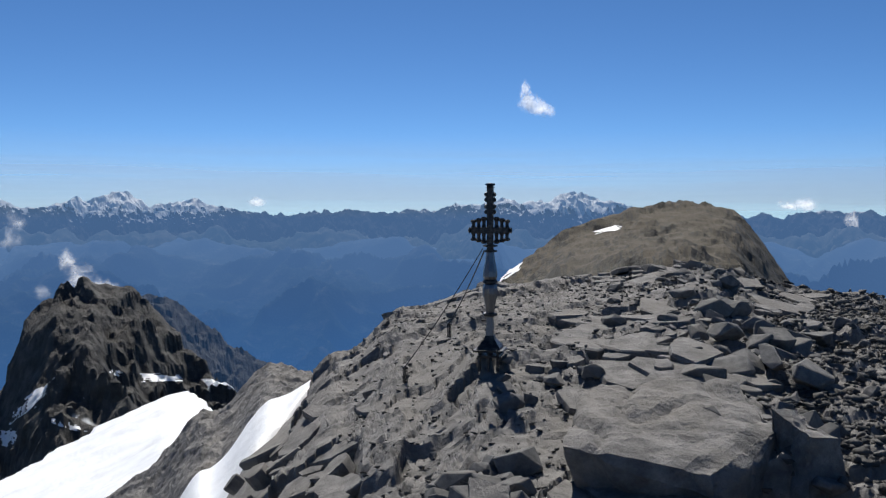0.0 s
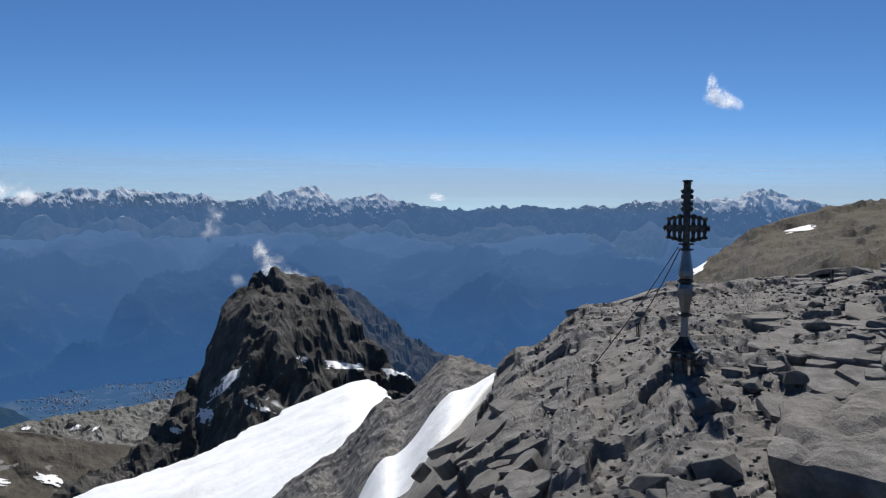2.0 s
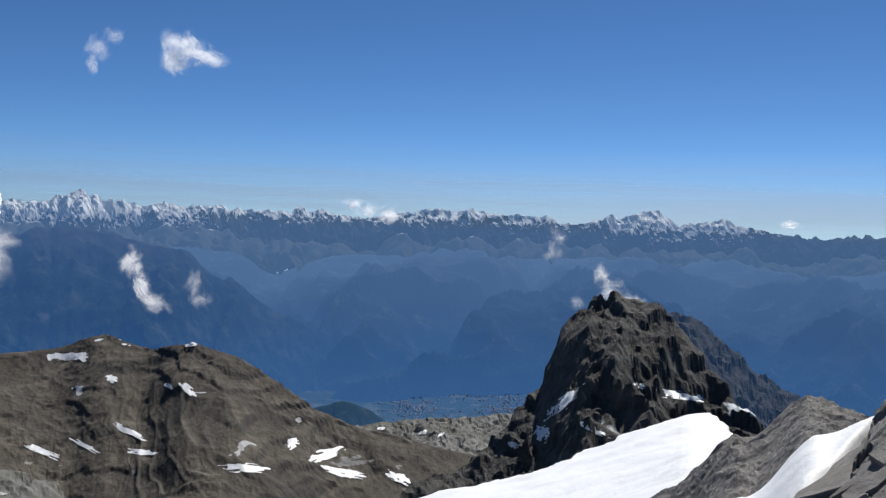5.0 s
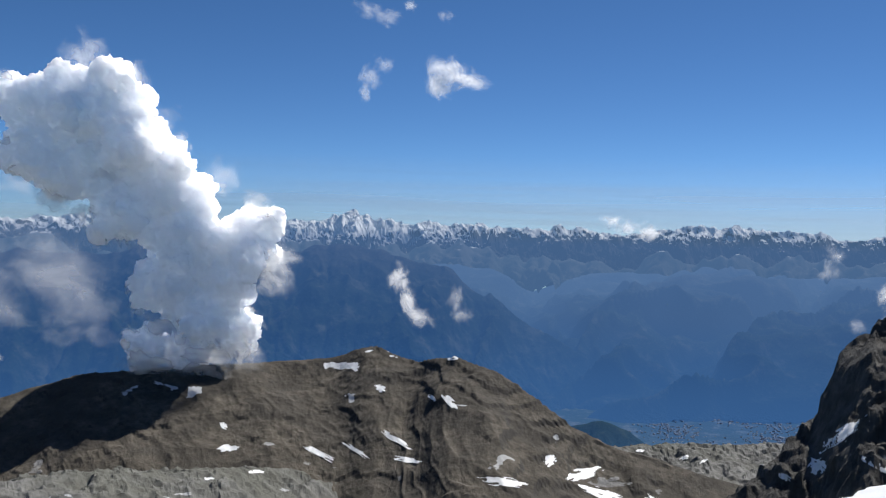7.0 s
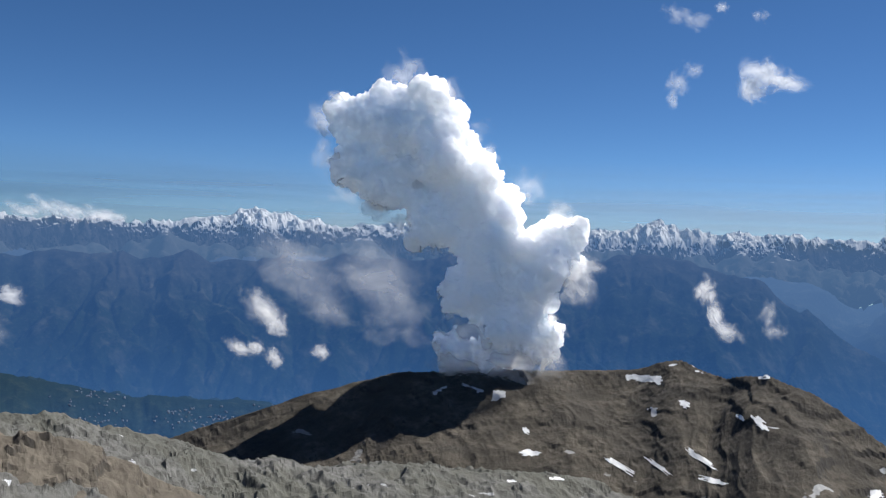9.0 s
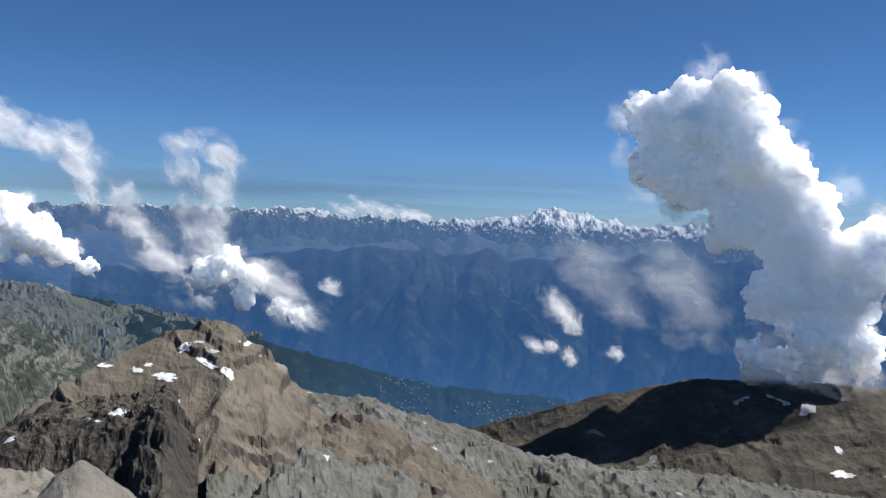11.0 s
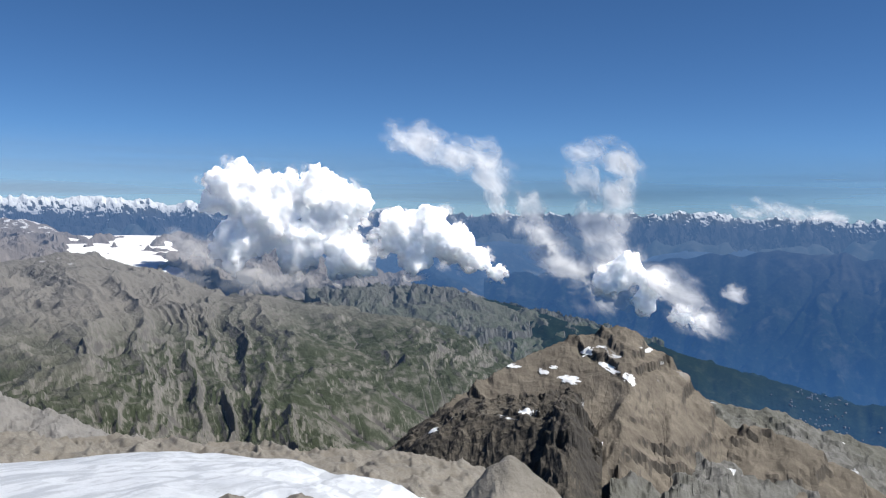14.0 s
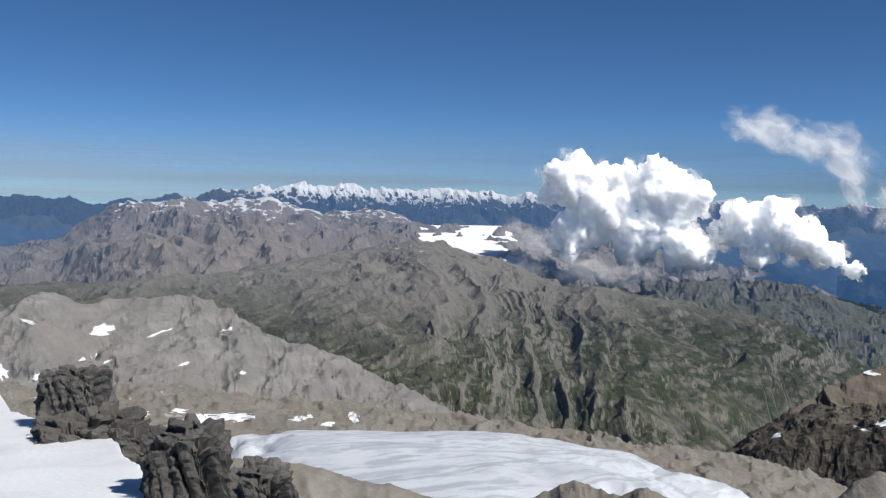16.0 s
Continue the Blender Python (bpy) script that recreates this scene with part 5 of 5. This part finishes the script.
great_block("pale_boulder", -2.5, 9.0, 0, [(-0.22, -0.16, 0), (0.22, -0.2, 0), (0.24, 0.2, 0), (-0.2, 0.2, 0), (-0.18, -0.12, 0.26), (0.2, -0.15, 0.22), (0.2, 0.16, 0.34), (-0.16, 0.18, 0.36)], "pale grey block lying before the slabs", 15)

# scree: thousands of small stones
verts, tris, n = [], [], 0
simple = []
for i in range(6):
    bm = bmesh.new()
    rr = random.Random(300 + i)
    for _ in range(8):
        d = Vector((rr.gauss(0, 1), rr.gauss(0, 1), rr.gauss(0, 1))).normalized() * 0.5
        bm.verts.new((d.x * 1.2, d.y, d.z * 0.6))
    bmesh.ops.convex_hull(bm, input=bm.verts[:])
    bmesh.ops.triangulate(bm, faces=bm.faces[:])
    bm.verts.index_update()
    simple.append((np.array([v.co[:] for v in bm.verts]), np.array([[v.index for v in f.verts] for f in bm.faces])))
    bm.free()
nrng = np.random.default_rng(5)
for az0, az1, r0, r1, count, s0, s1 in ((-34, -18.5, 7.5, 24, 9000, 0.04, 0.22), (-19, -7, 9, 26, 2500, 0.03, 0.14), (-8, 6, 8.5, 22, 1800, 0.025, 0.10), (-32, -16, 22, 45, 3000, 0.08, 0.35)):
    az, r = nrng.uniform(az0, az1, count), r0 + (r1 - r0) * nrng.random(count) ** 0.8
    x, y = flat(az, r)
    z = EYE + summit(az[None], r[None], x[None], y[None])[0]
    size = s0 + (s1 - s0) * nrng.random(count) ** 2.5
    turn = nrng.uniform(0, 6.28, count)
    for i in range(count):
        v, t = simple[i % 6]
        c, s = math.cos(turn[i]), math.sin(turn[i])
        w = v * size[i]
        verts.append(np.stack([c * w[:, 0] - s * w[:, 1] + x[i], s * w[:, 0] + c * w[:, 1] + y[i], w[:, 2] + z[i] + size[i] * 0.12], 1))
        tris.append(t + n)
        n += len(v)
scree = new("scree", mesh_of("scree", np.concatenate(verts), np.concatenate(tris)))
scree.data.materials.append(SCREE)
tagged(scree, "grey scree of small broken limestone", "scree", kind="stuff")


# ---- snow lying in hollows ----
def snow_patch(ground, az, el, wide, high, tilt, seed):
    """A remnant of snow that lies on the ground, round a bearing and a fall of sight; sizes in degrees."""
    n = 26
    azs, rs, zs = GRIDS[ground]
    U, V = np.meshgrid(np.linspace(-1, 1, n), np.linspace(-1, 1, n), indexing="ij")
    c, s = math.cos(radians(tilt)), math.sin(radians(tilt))
    A, E = az + (U * wide * c - V * high * s), el + (U * wide * s + V * high * c)
    f = np.clip(np.interp(A, azs, np.arange(len(azs))), 0, len(azs) - 1.001)
    i0 = f.astype(int)
    g = (f - i0)[..., None]
    column = zs[i0] * (1 - g) + zs[i0 + 1] * g
    seen = np.degrees(np.arctan2(column, rs)) >= E[..., None]
    k = np.maximum(seen.argmax(-1), 1)
    ok = seen.any(-1)
    z1, z0 = np.take_along_axis(column, k[..., None], -1)[..., 0], np.take_along_axis(column, k[..., None] - 1, -1)[..., 0]
    t = np.tan(np.radians(E))
    m = np.clip((t * rs[k - 1] - z0) / ((z1 - z0) - t * (rs[k] - rs[k - 1]) + 1e-9), 0, 1)
    R, Z = rs[k - 1] + m * (rs[k] - rs[k - 1]), z0 + m * (z1 - z0)
    rough = U * U + V * V + fbm(U * 1.9 + seed, V * 1.9, seed, 4) * 1.25
    ok &= rough < 0.8
    X, Y = flat(A, R)
    Z = Z + 0.0007 * R
    i = np.arange(n * n).reshape(n, n)
    quads = np.stack([i[:-1, :-1], i[:-1, 1:], i[1:, 1:], i[1:, :-1]], -1).reshape(-1, 4)
    depth = R.ravel()[quads]
    quads = quads[ok.ravel()[quads].all(1) & (np.ptp(depth, axis=1) < 0.06 * depth.mean(1))]
    if len(quads) < 3:
        return
    used, back = np.unique(quads, return_inverse=True)
    ob = new("snow_patch", mesh_of("snow_patch", np.stack([X, Y, Z + EYE], -1).reshape(-1, 3)[used], back.reshape(-1, 4)))
    ob.data.materials.append(OLD_SNOW)
    tagged(ob, "remnant of white snow lying in a hollow", "snow patch", "snow remnants on the slopes")


for ground, spots in (
        ("dark_peak", [(24.0, -10.7, 1.7, 0.42, -42), (25.3, -12.6, 0.5, 0.5, 0), (19.5, -9.4, 0.4, 0.22, 20), (21.0, -10.9, 0.3, 0.16, 20), (22.2, -12.2, 1.2, 0.2, 20), (28.6, -12.8, 0.5, 0.18, 20), (27.0, -13.4, 0.4, 0.2, 30), (17.0, -9.9, 1.4, 0.28, 5)]),
        ("brown_hill", [(52.9, -8.4, 0.5, 0.3, 10), (46.7, -7.7, 0.45, 0.2, -10), (51.2, -9.7, 0.4, 0.25, 30), (46.9, -10.4, 0.7, 0.25, 40), (48.0, -10.2, 0.3, 0.15, 30), (50.2, -12.7, 1.3, 0.2, 30), (52.6, -13.4, 1.0, 0.16, 30), (54.8, -13.6, 1.1, 0.2, 25), (49.4, -13.9, 0.9, 0.2, 10), (60.3, -13.2, 0.7, 0.25, 0), (60.6, -11.9, 0.3, 0.2, 30), (38.6, -14.3, 1.3, 0.4, -20), (40.6, -13.6, 0.5, 0.35, -30), (37.4, -15.3, 1.8, 0.3, 10), (43.5, -15.0, 1.6, 0.3, 5), (34.0, -15.6, 0.9, 0.3, 20)]),
        ("karst_plateau", [(35.2, -12.7, 0.3, 0.1, 0), (32.6, -12.9, 0.35, 0.14, -20), (31.5, -13.0, 0.3, 0.08, -30), (58.6, -14.6, 0.5, 0.12, 0), (61.4, -14.9, 0.4, 0.1, 0)]),
        ("shale_peak", [(99.6, -8.3, 0.5, 0.3, -20), (98.2, -9.2, 0.8, 0.22, 30), (100.6, -10.0, 0.8, 0.3, 10), (104.2, -9.3, 0.7, 0.14, 5), (97.0, -9.8, 0.5, 0.3, 40), (102.2, -9.6, 0.5, 0.18, 20), (101.6, -9.3, 0.3, 0.14, 0)]),
        ("grey_ridge", [(153.2, -7.5, 0.6, 0.12, 20), (149.9, -9.6, 0.7, 0.14, -15), (144.6, -10.2, 0.4, 0.1, -15), (141.2, -10.8, 0.25, 0.12, 0), (146.0, -11.9, 0.5, 0.12, -15), (152.6, -10.6, 0.7, 0.25, 20), (154.6, -10.2, 0.6, 0.35, 50), (148.9, -9.9, 0.3, 0.08, -20)]),
        ("moraine_bank", [(142.6, -13.4, 2.2, 0.35, 0), (144.9, -12.9, 0.6, 0.16, 0), (137.6, -13.5, 0.8, 0.18, -10), (134.4, -13.5, 0.35, 0.4, -30), (136.0, -13.9, 0.5, 0.16, 0), (147.0, -13.0, 0.5, 0.2, 0), (118.6, -16.4, 0.8, 0.16, -10), (116.2, -16.6, 0.6, 0.14, 0), (123.0, -15.2, 0.4, 0.1, 0)]),
        ("brown_dome", [(-10.0, -1.25, 1.1, 0.16, -12), (-4.0, -3.9, 1.3, 0.24, -32)])):
    for i, (az, el, wide, high, tilt) in enumerate(spots):
        snow_patch(ground, az, el, wide, high, tilt, i * 3 + len(ground))

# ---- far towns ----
# The walls' blue-grey base colour has the distance haze painted into it.
k = Mat("far_house_walls_hazed")
HAZED_HOUSES = k.end(k.surface(k.mix(k.noise(0.05, 2), (0.09, 0.13, 0.21), (0.19, 0.235, 0.315)), 0.9))


def town(label, az0, az1, r0, r1, count, height, seed):
    g = np.random.default_rng(seed)
    verts, quads, n = [], [], 0
    box = np.array([[x, y, z] for z in (0, 1) for y in (-0.5, 0.5) for x in (-0.5, 0.5)])
    faces = np.array([[0, 1, 5, 4], [1, 3, 7, 5], [3, 2, 6, 7], [2, 0, 4, 6], [4, 5, 7, 6]])
    mid = g.uniform((az0, r0), (az1, r1), (12, 2))
    pick = mid[g.integers(0, 12, count)] + g.normal(0, 1, (count, 2)) * ((az1 - az0) * 0.07, (r1 - r0) * 0.12)
    az, r = pick.T
    x, y = flat(az, r)
    z = EYE + height(az[None], r[None], x[None], y[None])[0]
    for i in range(count):
        verts.append(box * (g.uniform(2, 5), g.uniform(2, 5), g.uniform(1.5, 3.2)) + (x[i], y[i], z[i] - 0.4))
        quads.append(faces + n)
        n += 8
    ob = new("far_town", mesh_of("far_town", np.concatenate(verts), np.concatenate(quads)))
    ob.data.materials.append(HAZED_HOUSES)
    return tagged(ob, label, "town", kind="stuff")


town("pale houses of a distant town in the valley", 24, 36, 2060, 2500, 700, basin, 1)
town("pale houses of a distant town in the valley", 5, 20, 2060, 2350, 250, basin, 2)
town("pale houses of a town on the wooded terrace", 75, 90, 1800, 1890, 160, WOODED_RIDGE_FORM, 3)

# ---- thin high haze low over the horizon ----
k = Mat("thin_haze")
band = k.noise(1.0, 3, 0.5, vec=k.scaled(0.0003, 0.0003, 0.009))
z = k.axis(2)
cover = k.math("MULTIPLY", k.math("MULTIPLY", k.ramp(z, -120, 20), k.ramp(z, 430, 60)), k.ramp(band, 0.35, 0.65, 0.3, 0.62))
white = (0.56, 0.6, 0.66)
HAZE = k.end(k.blend(cover, k.node("ShaderNodeBsdfTransparent").outputs[0], k.blend(0.5, k.node("ShaderNodeBsdfDiffuse", Color=white).outputs[0], k.node("ShaderNodeBsdfTranslucent", Color=white).outputs[0])))
AZ, UP = np.meshgrid(np.linspace(-60, 180, 160), np.linspace(-120, 440, 14), indexing="ij")
X, Y = flat(AZ, 4930 + 0.02 * UP)
haze = new("backdrop_haze", sheet_mesh("backdrop_haze", X, Y, EYE + UP))
haze.data.materials.append(HAZE)
tagged(haze, "thin pale band of haze above the far range", "haze", kind="structure")
